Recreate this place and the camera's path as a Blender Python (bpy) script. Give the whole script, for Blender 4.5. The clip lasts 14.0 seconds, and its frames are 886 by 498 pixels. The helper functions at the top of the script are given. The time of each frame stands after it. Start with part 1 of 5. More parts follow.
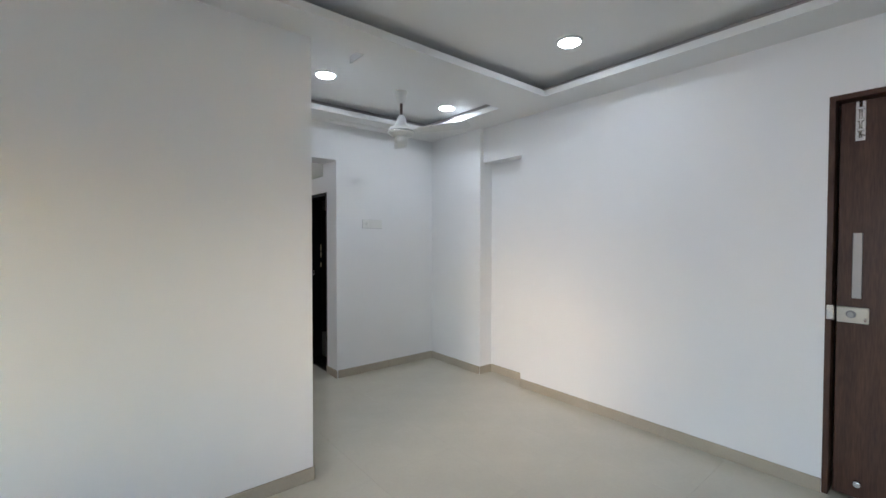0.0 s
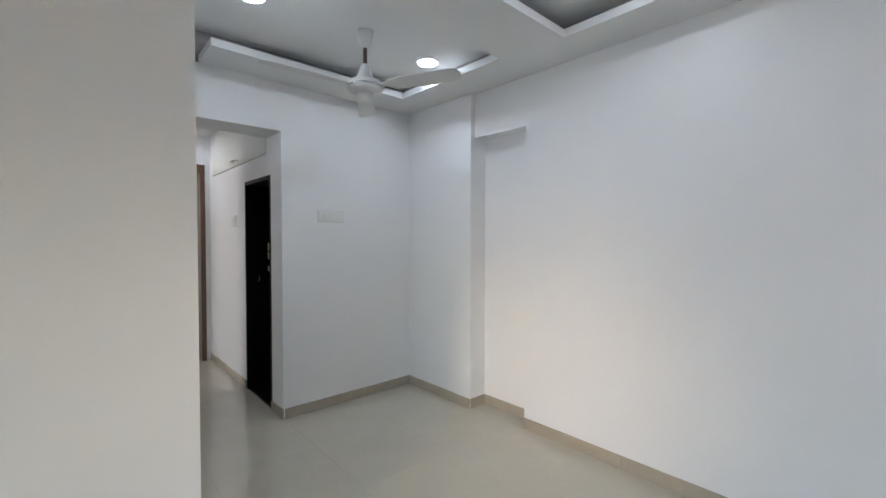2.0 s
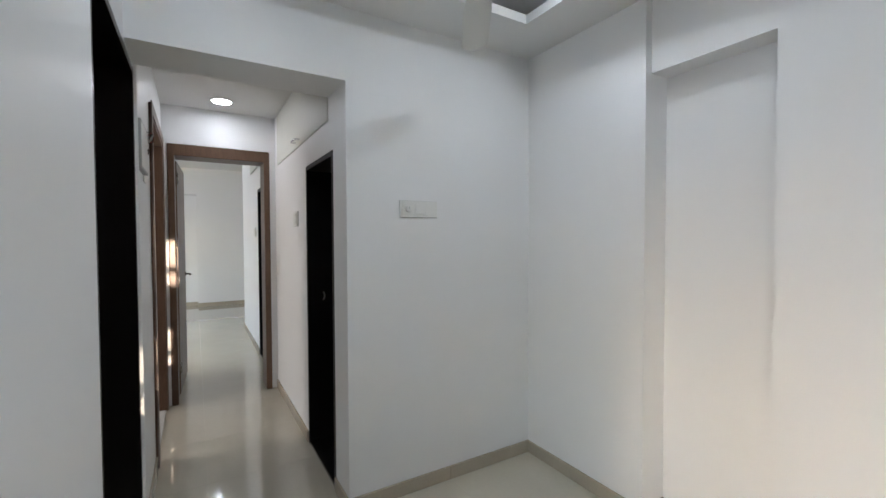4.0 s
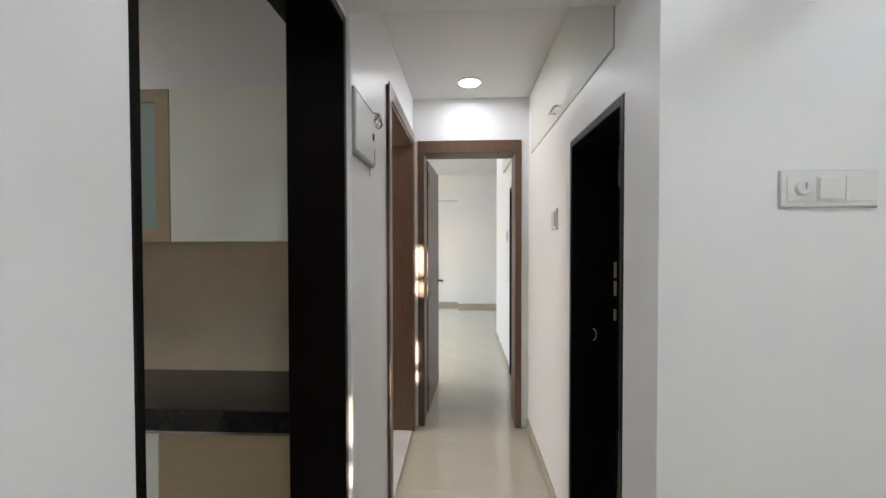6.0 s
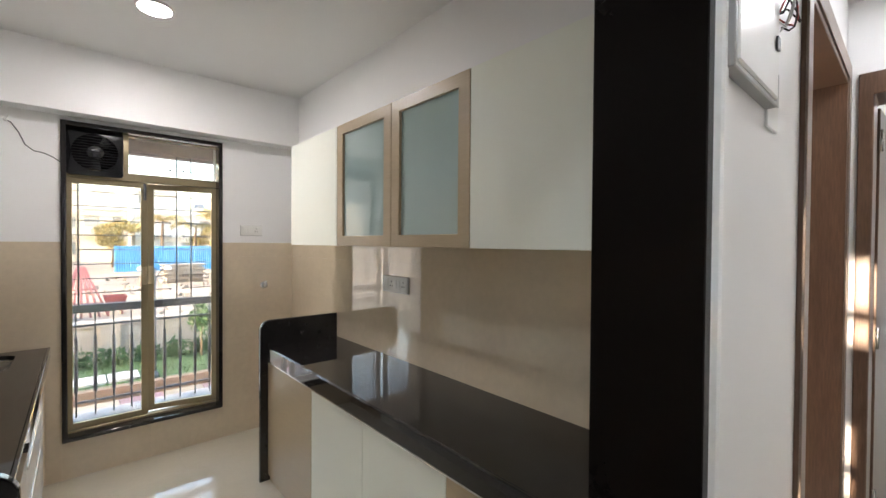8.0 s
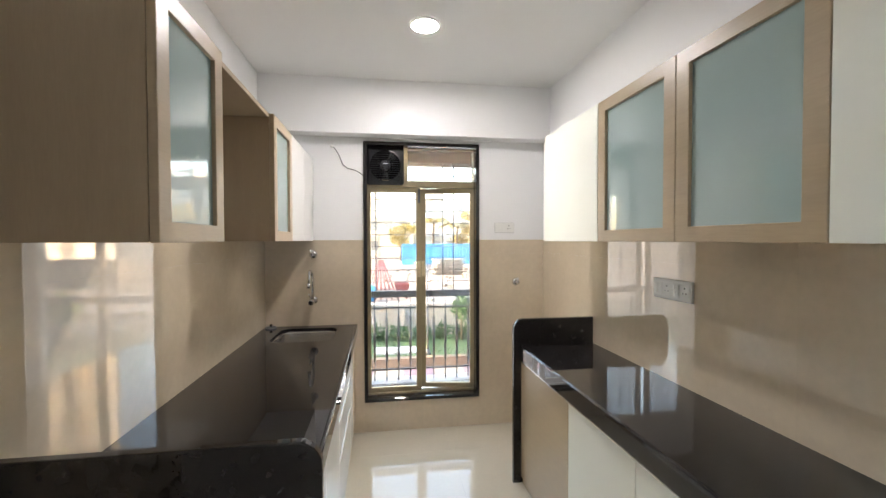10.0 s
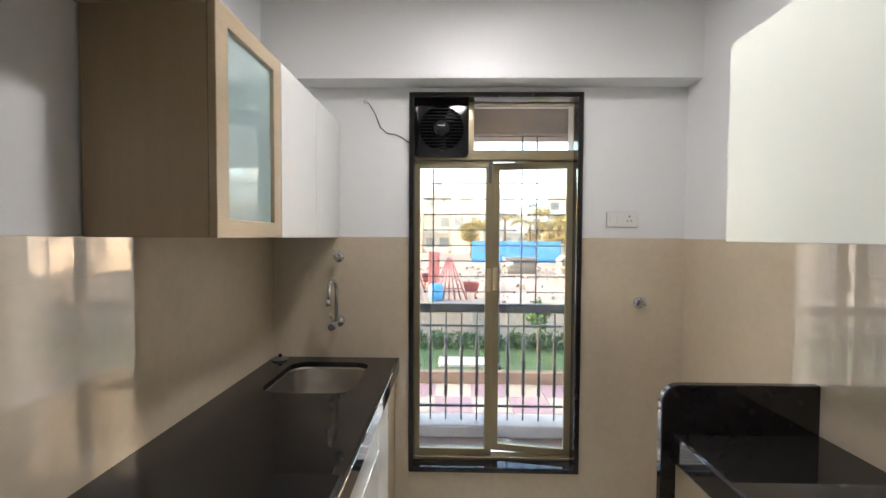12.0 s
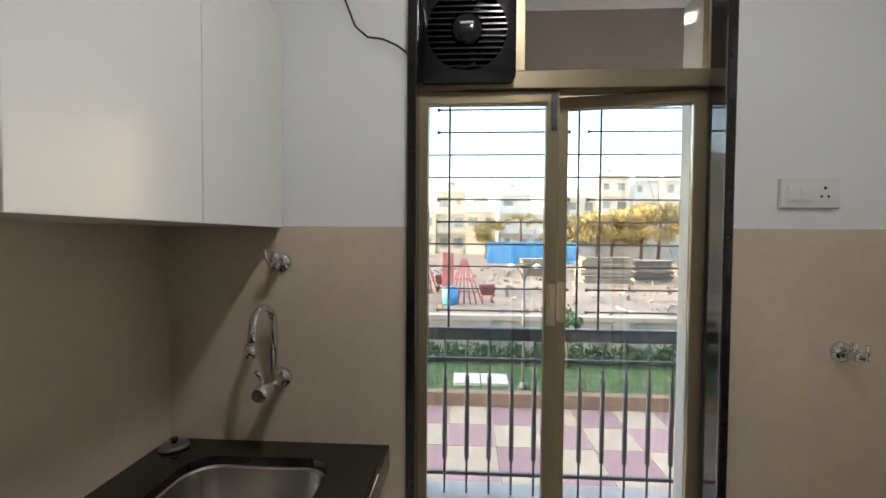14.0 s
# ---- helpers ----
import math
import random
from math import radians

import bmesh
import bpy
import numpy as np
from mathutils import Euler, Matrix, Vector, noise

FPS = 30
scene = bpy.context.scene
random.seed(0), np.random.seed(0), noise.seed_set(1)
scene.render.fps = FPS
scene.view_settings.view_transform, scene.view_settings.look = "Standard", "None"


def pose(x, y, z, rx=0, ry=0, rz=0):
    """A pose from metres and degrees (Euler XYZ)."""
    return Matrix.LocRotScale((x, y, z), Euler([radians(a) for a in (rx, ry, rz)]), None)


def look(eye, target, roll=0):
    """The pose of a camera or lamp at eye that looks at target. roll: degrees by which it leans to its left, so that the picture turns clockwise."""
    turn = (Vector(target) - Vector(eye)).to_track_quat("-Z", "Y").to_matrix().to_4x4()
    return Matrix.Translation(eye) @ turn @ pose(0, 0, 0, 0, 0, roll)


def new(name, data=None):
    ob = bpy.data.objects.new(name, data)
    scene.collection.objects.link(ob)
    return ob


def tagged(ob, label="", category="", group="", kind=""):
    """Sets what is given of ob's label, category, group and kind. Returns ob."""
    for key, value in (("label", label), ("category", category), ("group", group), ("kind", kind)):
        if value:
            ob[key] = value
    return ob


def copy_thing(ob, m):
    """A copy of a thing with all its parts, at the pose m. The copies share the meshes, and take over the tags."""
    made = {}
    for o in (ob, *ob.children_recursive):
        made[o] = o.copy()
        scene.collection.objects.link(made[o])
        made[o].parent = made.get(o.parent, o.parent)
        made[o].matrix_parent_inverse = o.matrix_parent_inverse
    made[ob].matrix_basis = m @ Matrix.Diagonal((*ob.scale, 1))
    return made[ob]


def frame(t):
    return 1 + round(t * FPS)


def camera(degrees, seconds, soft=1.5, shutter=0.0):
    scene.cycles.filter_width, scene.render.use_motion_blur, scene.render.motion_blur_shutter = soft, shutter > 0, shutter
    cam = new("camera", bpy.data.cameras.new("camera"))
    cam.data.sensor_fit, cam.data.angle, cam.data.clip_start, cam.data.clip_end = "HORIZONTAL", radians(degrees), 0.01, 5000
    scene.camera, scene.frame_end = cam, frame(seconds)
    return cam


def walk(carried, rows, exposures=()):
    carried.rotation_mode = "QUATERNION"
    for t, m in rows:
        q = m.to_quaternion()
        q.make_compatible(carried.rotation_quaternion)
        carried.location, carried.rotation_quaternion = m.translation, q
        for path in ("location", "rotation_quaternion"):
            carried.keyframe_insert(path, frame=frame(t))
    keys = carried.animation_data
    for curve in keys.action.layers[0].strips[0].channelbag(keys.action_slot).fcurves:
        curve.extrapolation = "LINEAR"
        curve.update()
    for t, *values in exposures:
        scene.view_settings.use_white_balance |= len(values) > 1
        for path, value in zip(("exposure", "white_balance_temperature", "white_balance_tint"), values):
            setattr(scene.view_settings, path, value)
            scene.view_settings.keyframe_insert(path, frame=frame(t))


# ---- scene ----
cam = camera(93.7, 14.0)
PATH = [
    (0, (-0.915, -3.808, 1.367), (0.354, -2.263, 1.323), 0.1),
    (0.5, (-0.796, -3.719, 1.364), (0.526, -2.219, 1.318), 0.0),
    (1, (-0.634, -3.53, 1.365), (0.71, -2.05, 1.314), -0.0),
    (1.5, (-0.493, -3.324, 1.369), (0.855, -1.847, 1.325), 0.1),
    (2, (-0.317, -3.082, 1.357), (1.024, -1.599, 1.305), 0.1),
    (2.2, (-0.254, -2.985, 1.357), (1.088, -1.502, 1.312), 0.1),
    (4.3, (0.269, -1.845, 1.377), (1.188, -0.069, 1.324), -0.1),
    (4.5, (0.292, -1.753, 1.374), (1.13, 0.062, 1.323), 0.0),
    (5, (0.319, -1.513, 1.393), (0.895, 0.401, 1.344), -0.1),
    (5.5, (0.351, -1.3, 1.395), (0.638, 0.679, 1.354), 0.1),
    (6, (0.38, -1.053, 1.406), (0.281, 0.944, 1.366), -0.1),
    (6.5, (0.372, -0.856, 1.398), (-0.079, 1.093, 1.37), 0.1),
    (7, (0.314, -0.67, 1.415), (-0.505, 1.155, 1.384), 0.2),
    (7.2, (0.288, -0.619, 1.418), (-0.673, 1.134, 1.398), 0.4),
    (7.5, (0.245, -0.549, 1.416), (-0.933, 1.068, 1.392), 0.3),
    (8, (0.21, -0.452, 1.421), (-1.293, 0.867, 1.392), 0.4),
    (8.5, (0.2, -0.425, 1.42), (-1.529, 0.58, 1.39), 0.5),
    (9, (0.182, -0.419, 1.414), (-1.696, 0.27, 1.386), 0.6),
    (9.2, (0.17, -0.421, 1.413), (-1.742, 0.165, 1.383), 0.2),
    (11.3, (-0.642, -0.325, 1.421), (-2.64, -0.252, 1.363), 0.5),
    (11.5, (-0.746, -0.311, 1.425), (-2.745, -0.266, 1.371), 0.3),
    (12, (-1.013, -0.318, 1.415), (-3.012, -0.359, 1.355), 0.3),
    (12.5, (-1.252, -0.359, 1.413), (-3.249, -0.46, 1.356), 0.3),
    (13, (-1.516, -0.39, 1.393), (-3.509, -0.538, 1.336), 0.3),
    (13.5, (-1.753, -0.394, 1.399), (-3.746, -0.551, 1.341), 0.3),
    (14, (-1.955, -0.371, 1.384), (-3.951, -0.478, 1.327), 0.4),
]
walk(cam, [(t, look(eye, target, roll)) for t, eye, target, roll in PATH],
     exposures=[(0, 1.62, 5920, 13), (2.2, 1.50, 5920, 13), (4.3, 1.56, 6150, 12), (5, 1.68, 6230, 11), (6, 2.03, 6360, 13), (7, 2.44, 6400, 13),
                (7.5, 2.48, 6420, 14), (8.5, 2.72, 6460, 14), (9.2, 2.98, 6430, 14), (11.3, 2.62, 6350, 14), (12.5, 2.32, 6220, 12), (14, 1.90, 6230, 10)])



# ---- world, sun, window light ----
LED = 28.0
world = bpy.data.worlds.new("sky")
scene.world = world
world.use_nodes = True
wn = world.node_tree.nodes
sky = wn.new("ShaderNodeTexSky")
sky.sky_type = "NISHITA"
sky.sun_disc = False
sky.sun_elevation = radians(8)
sky.sun_rotation = radians(180)
sky.air_density, sky.dust_density, sky.ozone_density = 1.0, 2.0, 1.0
wn["Background"].inputs["Strength"].default_value = 0.72
world.node_tree.links.new(sky.outputs[0], wn["Background"].inputs["Color"])

sun = new("sun", bpy.data.lights.new("sun", "SUN"))
sun.data.energy, sun.data.angle, sun.data.color = 5.0, radians(0.5), (1.0, 0.80, 0.58)
sun.matrix_world = look((0, -30, 30 * math.tan(radians(8))), (0, 0, 0))


def window_light(name, where, aim, width, height, power, color):
    lamp = new(name, bpy.data.lights.new(name, "AREA"))
    lamp.data.shape, lamp.data.size, lamp.data.size_y = "RECTANGLE", width, height
    lamp.data.energy, lamp.data.color = power, color
    lamp.matrix_world = look(where, aim)
    return lamp


window_light("living_window_daylight", (-3.16, -4.25, 1.4), (2.09, -3.1, 0.6), 1.3, 1.3, 3.2, (0.97, 0.98, 1.0)).data.spread = radians(75)
# Narrow warm lamp, added out of view, for the east wall's low glow.
window_light("living_warm_glow_lamp", (-3.16, -2.98, 1.3), (2.12, -1.42, 0.4), 0.5, 1.0, 1.1, (1.0, 0.78, 0.55)).data.spread = radians(28)
window_light("bedroom_window_daylight", (-3.16, 4.6, 1.45), (0, 4.6, 1.35), 1.9, 1.25, 14, (1.0, 0.98, 0.96))
window_light("kitchen_window_daylight", (-3.10, -0.1, 1.12), (-1.0, -0.1, 1.12), 0.78, 1.7, 0.5, (1.0, 0.97, 0.93))
# Fill lamp added at an unseen side room opening to brighten the corridor.
window_light("side_room_corridor_fill", (-3.16, 1.53, 1.4), (0.86, 1.2, 0.9), 0.8, 1.15, 11, (1.0, 0.89, 0.78))


# ---- materials ----
def surf(name, base, rough=0.5, metal=0.0, var=0.05, scale=2.5, fine=90.0, bump=0.0, rand=0.0, stretch=None, grain=0.0,
         speck=0.0, coat=0.0, spec=0.5, rvar=0.05, tint=None):
    """Base colour varied at two scales, a fine relief and a roughness that wanders; stretch: grain direction."""
    m = bpy.data.materials.new(name)
    m.use_nodes = True
    nt, bsdf = m.node_tree, m.node_tree.nodes["Principled BSDF"]
    N, L = nt.nodes.new, nt.links.new
    tc = N("ShaderNodeTexCoord")
    mp = N("ShaderNodeMapping")
    L(tc.outputs["Object"], mp.inputs["Vector"])
    if stretch:
        mp.inputs["Scale"].default_value = stretch
    n1, n2 = N("ShaderNodeTexNoise"), N("ShaderNodeTexNoise")
    n1.inputs["Scale"].default_value, n1.inputs["Detail"].default_value = scale, 4
    n2.inputs["Scale"].default_value, n2.inputs["Detail"].default_value = fine, 3
    L(mp.outputs[0], n1.inputs["Vector"])
    L(mp.outputs[0], n2.inputs["Vector"])
    ramp = N("ShaderNodeValToRGB")
    tint = tint or (1.0, 1.0, 1.0)
    lo = tuple(c * (1 - var) for c in base)
    hi = tuple(min(1.0, c * (1 + var) * t) for c, t in zip(base, tint))
    ramp.color_ramp.elements[0].position, ramp.color_ramp.elements[1].position = 0.3, 0.7
    ramp.color_ramp.elements[0].color, ramp.color_ramp.elements[1].color = (*lo, 1), (*hi, 1)
    L(n1.outputs["Fac"], ramp.inputs["Fac"])
    out = ramp.outputs["Color"]
    if grain:
        mix = N("ShaderNodeMix")
        mix.data_type, mix.blend_type = "RGBA", "MULTIPLY"
        mix.inputs["Factor"].default_value = 1.0
        gr = N("ShaderNodeMapRange")
        gr.inputs["From Min"].default_value, gr.inputs["From Max"].default_value = 0.3, 0.7
        gr.inputs["To Min"].default_value, gr.inputs["To Max"].default_value = 1 - grain, 1 + grain
        L(n2.outputs["Fac"], gr.inputs["Value"])
        L(out, mix.inputs["A"])
        L(gr.outputs[0], mix.inputs["B"])
        out = mix.outputs["Result"]
    if speck:
        vo = N("ShaderNodeTexNoise")
        vo.inputs["Scale"].default_value, vo.inputs["Detail"].default_value = 420, 1
        L(tc.outputs["Object"], vo.inputs["Vector"])
        cut = N("ShaderNodeMapRange")
        cut.inputs["From Min"].default_value, cut.inputs["From Max"].default_value = 0.62, 0.75
        cut.inputs["To Min"].default_value, cut.inputs["To Max"].default_value = 0, speck
        L(vo.outputs["Fac"], cut.inputs["Value"])
        mix = N("ShaderNodeMix")
        mix.data_type = "RGBA"
        mix.inputs["B"].default_value = (0.22, 0.20, 0.19, 1)
        L(cut.outputs[0], mix.inputs["Factor"])
        L(out, mix.inputs["A"])
        out = mix.outputs["Result"]
    if rand:
        info = N("ShaderNodeObjectInfo")
        rr = N("ShaderNodeMapRange")
        rr.inputs["To Min"].default_value, rr.inputs["To Max"].default_value = 1 - rand, 1 + rand
        L(info.outputs["Random"], rr.inputs["Value"])
        mix = N("ShaderNodeMix")
        mix.data_type, mix.blend_type = "RGBA", "MULTIPLY"
        mix.inputs["Factor"].default_value = 1.0
        L(out, mix.inputs["A"])
        L(rr.outputs[0], mix.inputs["B"])
        out = mix.outputs["Result"]
    L(out, bsdf.inputs["Base Color"])
    mr = N("ShaderNodeMapRange")
    mr.inputs["To Min"].default_value, mr.inputs["To Max"].default_value = max(0.0, rough - rvar), min(1.0, rough + rvar)
    L(n1.outputs["Fac"], mr.inputs["Value"])
    L(mr.outputs[0], bsdf.inputs["Roughness"])
    bsdf.inputs["Metallic"].default_value = metal
    bsdf.inputs["Coat Weight"].default_value = coat
    bsdf.inputs["Coat Roughness"].default_value = 0.018
    bsdf.inputs["Specular IOR Level"].default_value = spec
    if bump:
        b = N("ShaderNodeBump")
        b.inputs["Strength"].default_value, b.inputs["Distance"].default_value = bump, 0.002
        L(n2.outputs["Fac"], b.inputs["Height"])
        L(b.outputs[0], bsdf.inputs["Normal"])
    return m


def glass(name, color=(1, 1, 1), rough=0.0):
    m = bpy.data.materials.new(name)
    m.use_nodes = True
    b = m.node_tree.nodes["Principled BSDF"]
    b.inputs["Base Color"].default_value = (*color, 1)
    b.inputs["Transmission Weight"].default_value = 1
    b.inputs["Roughness"].default_value = rough
    b.inputs["IOR"].default_value = 1.45
    return m


def glow(name, color, strength):
    m = bpy.data.materials.new(name)
    m.use_nodes = True
    b = m.node_tree.nodes["Principled BSDF"]
    b.inputs["Base Color"].default_value = (0.9, 0.9, 0.9, 1)
    b.inputs["Emission Color"].default_value = (*color, 1)
    b.inputs["Emission Strength"].default_value = strength
    return m


PAINT = surf("white_wall_paint", (0.85, 0.85, 0.85), 0.42, var=0.018, scale=1.3, fine=160, bump=0.10, rvar=0.06)
CEIL = surf("white_ceiling_paint", (0.80, 0.80, 0.79), 0.6, var=0.015, scale=1.0, fine=140, bump=0.08)
FLOOR = surf("beige_vitrified_tile", (0.59, 0.55, 0.45), 0.08, spec=0.2, var=0.03, scale=4, fine=50, grain=0.015, rand=0.008, coat=1.0, rvar=0.04)
GROUT = surf("beige_grout", (0.54, 0.50, 0.405), 0.4, var=0.08)
SKIRT = surf("beige_skirting_tile", (0.44, 0.39, 0.31), 0.18, var=0.05, scale=6, grain=0.03, rand=0.03)
DADO = surf("tan_glazed_wall_tile", (0.665, 0.56, 0.415), 0.012, spec=0.15, var=0.05, scale=4, fine=30, grain=0.03, rand=0.015, coat=1.0, rvar=0.008)
DADO.node_tree.nodes["Principled BSDF"].inputs["Coat IOR"].default_value = 1.75
DADO.node_tree.nodes["Principled BSDF"].inputs["Coat Roughness"].default_value = 0.006
GRANITE = surf("black_polished_granite", (0.017, 0.015, 0.015), 0.035, var=0.12, scale=30, speck=0.10, rvar=0.012)
JAMB = surf("black_granite_door_lining", (0.006, 0.0045, 0.004), 0.26, var=0.06, scale=60, spec=0.14, rvar=0.0)
CREAM = surf("cream_gloss_laminate", (0.85, 0.87, 0.79), 0.32, var=0.02, scale=2, fine=200, bump=0.02)
LOFT = surf("cream_matt_laminate", (0.66, 0.66, 0.60), 0.5, var=0.02, scale=2, fine=200, bump=0.02)
WHITE_LAM = surf("white_gloss_laminate", (0.84, 0.84, 0.81), 0.2, var=0.02, scale=2, fine=200, bump=0.02)
TAN_LAM = surf("tan_wood_grain_laminate", (0.44, 0.345, 0.225), 0.34, var=0.03, scale=3, fine=24, stretch=(1, 1, 10), grain=0.03, bump=0.02)
TAN_DARK = surf("tan_laminate_side_panel", (0.41, 0.315, 0.205), 0.45, var=0.03, scale=3, fine=26, stretch=(10, 10, 1), grain=0.03, bump=0.02)
TEAL = surf("frosted_teal_glass", (0.36, 0.47, 0.46), 0.05, var=0.04, scale=1.5, fine=40, coat=0.6, rvar=0.02)
VENEER = surf("dark_brown_veneer", (0.07, 0.034, 0.022), 0.42, spec=0.3, var=0.16, scale=2.5, fine=20, stretch=(9, 9, 0.7), grain=0.22, bump=0.05)
FRAME_BROWN = surf("brown_laminate_door_frame", (0.125, 0.07, 0.043), 0.38, var=0.12, scale=3, fine=22, stretch=(8, 8, 0.8), grain=0.16, bump=0.05)
FRAME_EDGE = surf("greyed_brown_architrave", (0.21, 0.16, 0.13), 0.4, var=0.1, scale=3, fine=22, stretch=(8, 8, 0.8), grain=0.1)
BLACK_LAM = surf("black_laminate_door", (0.005, 0.0045, 0.0045), 0.4, var=0.2, scale=6, fine=60, grain=0.1, spec=0.12)
HANDLE_GOLD = surf("pale_gold_handle", (0.62, 0.52, 0.34), 0.35, metal=0.4, var=0.05)
BRONZE = surf("champagne_anodised_aluminium", (0.36, 0.30, 0.19), 0.36, metal=0.75, var=0.05, scale=6, fine=200, stretch=(1, 1, 0.1), rvar=0.06)
ALU = surf("brushed_aluminium_profile", (0.66, 0.66, 0.66), 0.24, metal=1.0, var=0.04, scale=6, fine=300, bump=0.02)
CHROME = surf("chrome", (0.72, 0.72, 0.74), 0.07, metal=1.0, var=0.03, rvar=0.03)
STEEL = surf("brushed_stainless_steel", (0.60, 0.58, 0.55), 0.24, metal=1.0, var=0.04, scale=10, fine=240, bump=0.012, rvar=0.02)
SATIN = surf("satin_steel_plate", (0.30, 0.29, 0.28), 0.5, metal=1.0, var=0.05, scale=5, fine=220, bump=0.03)
PLASTIC = surf("white_plastic", (0.80, 0.80, 0.77), 0.3, var=0.02)
PLASTIC_GREY = surf("grey_plastic_edge", (0.34, 0.34, 0.34), 0.4, var=0.04)
PLATE_SHADE = surf("plate_rim_shade_grey", (0.55, 0.55, 0.54), 0.4, var=0.03)
PLASTIC_BLACK = surf("black_gloss_plastic", (0.010, 0.010, 0.012), 0.16, var=0.1)
FAN_WHITE = surf("white_enamel", (0.72, 0.72, 0.70), 0.55, var=0.02)
ROD_BROWN = surf("brown_enamel_rod", (0.10, 0.06, 0.05), 0.4, var=0.05)
GRILL = surf("dark_grey_painted_steel", (0.10, 0.105, 0.115), 0.45, var=0.12, scale=12, fine=120, bump=0.05)
CABLE = surf("dark_cable", (0.03, 0.02, 0.02), 0.5, var=0.05)
CABLE_RED = surf("red_cable", (0.35, 0.05, 0.04), 0.5, var=0.05)
# Grey tint dims the bright outdoor view; the glass itself is clear.
PANE = glass("dimmed_view_window_glass", (0.46, 0.47, 0.47))
LAMP = glow("lit_led_diffuser", (0.88, 0.955, 1.0), LED)
LAMP_CORRIDOR = glow("lit_small_led_diffuser", (0.95, 0.975, 1.0), LED * 0.75)
LAMP_KITCHEN = glow("lit_warm_led_diffuser", (1.0, 0.965, 0.925), LED * 1.95)
OUT_PAINT = surf("beige_exterior_paint", (0.44, 0.38, 0.33), 0.8, var=0.08, scale=3, fine=120, bump=0.2)
OUT_WHITE = surf("weathered_white_cement_paint", (0.50, 0.50, 0.51), 0.8, var=0.1, scale=4, fine=90, bump=0.2)
BALC_FLOOR = surf("reddish_balcony_tile", (0.26, 0.19, 0.17), 0.5, var=0.1, scale=6)
PINK = surf("pink_cement_paver", (0.29, 0.19, 0.215), 0.8, var=0.12, scale=5, fine=120, grain=0.1, rand=0.1)
BUFF = surf("cream_cement_paver", (0.38, 0.33, 0.26), 0.8, var=0.12, scale=5, fine=120, grain=0.1, rand=0.1)
KERB = surf("terracotta_painted_kerb", (0.22, 0.155, 0.115), 0.8, var=0.12, scale=5, fine=90, bump=0.2)
SOIL = surf("dry_brown_soil", (0.30, 0.24, 0.19), 0.95, var=0.3, scale=0.35, fine=6, grain=0.25)
GRASS = surf("mown_green_grass", (0.075, 0.13, 0.05), 0.9, var=0.3, scale=2, fine=40, grain=0.35)
LEAF = surf("dark_hedge_leaf", (0.045, 0.10, 0.035), 0.7, var=0.4, scale=8, rand=0.1)
LEAF_DRY = surf("yellow_green_foliage", (0.36, 0.34, 0.17), 0.8, var=0.4, scale=1.2, rand=0.15, tint=(1.0, 0.8, 0.6))
BARK = surf("grey_brown_bark", (0.13, 0.09, 0.06), 0.9, var=0.3, scale=6)
WALL_OUT = surf("cream_compound_wall_paint", (0.42, 0.37, 0.32), 0.85, var=0.12, scale=2, fine=60, bump=0.2)
BLUE = surf("blue_corrugated_sheet", (0.05, 0.26, 0.55), 0.5, var=0.15, scale=1.5)
WHITE_SHEET = surf("white_painted_sheet", (0.62, 0.66, 0.70), 0.5, var=0.12, scale=1.5)
RED = surf("red_painted_steel", (0.40, 0.13, 0.12), 0.5, var=0.2, scale=4)
STACK = surf("weathered_grey_shuttering_ply", (0.25, 0.22, 0.19), 0.85, var=0.3, scale=3, rand=0.25)
RUBBLE = surf("dusty_rubble", (0.20, 0.175, 0.15), 0.9, var=0.3, scale=6, rand=0.2)
FACADE = surf("cream_facade_render", (0.76, 0.67, 0.53), 0.85, var=0.08, scale=0.5, fine=10, rand=0.06)
FACADE_W = surf("pale_facade_render", (0.78, 0.73, 0.66), 0.85, var=0.08, scale=0.5, fine=10, rand=0.06)
DARK_GLASS = surf("dark_far_window", (0.34, 0.33, 0.32), 0.3, var=0.2, scale=2, rand=0.3)


# ---- mesh helpers ----
def box(bm, x0, x1, y0, y1, z0, z1, bev=0.0, seg=1):
    v = [bm.verts.new((x, y, z)) for z in (z0, z1) for y in (y0, y1) for x in (x0, x1)]
    f = [bm.faces.new([v[i] for i in q]) for q in ((0, 2, 3, 1), (4, 5, 7, 6), (0, 1, 5, 4), (2, 6, 7, 3), (0, 4, 6, 2), (1, 3, 7, 5))]
    if bev:
        edges = list({e for q in f for e in q.edges})
        bmesh.ops.bevel(bm, geom=edges, offset=bev, segments=seg, affect="EDGES", profile=0.5)
    return bm


def boxes(*rows, bev=0.0):
    bm = bmesh.new()
    for r in rows:
        box(bm, *r, bev=bev)
    return bm


def cyl(bm, p0, p1, r, r2=None, seg=16, caps=True):
    p0, p1 = Vector(p0), Vector(p1)
    d = p1 - p0
    q = d.to_track_quat("Z", "Y")
    rows = []
    for p, rad in ((p0, r), (p1, r if r2 is None else r2)):
        rows.append([bm.verts.new(p + q @ Vector((rad * math.cos(a), rad * math.sin(a), 0))) for a in [2 * math.pi * i / seg for i in range(seg)]])
    for i in range(seg):
        j = (i + 1) % seg
        bm.faces.new((rows[0][i], rows[0][j], rows[1][j], rows[1][i])).smooth = True
    if caps:
        bm.faces.new(rows[0][::-1])
        bm.faces.new(rows[1])
    return bm


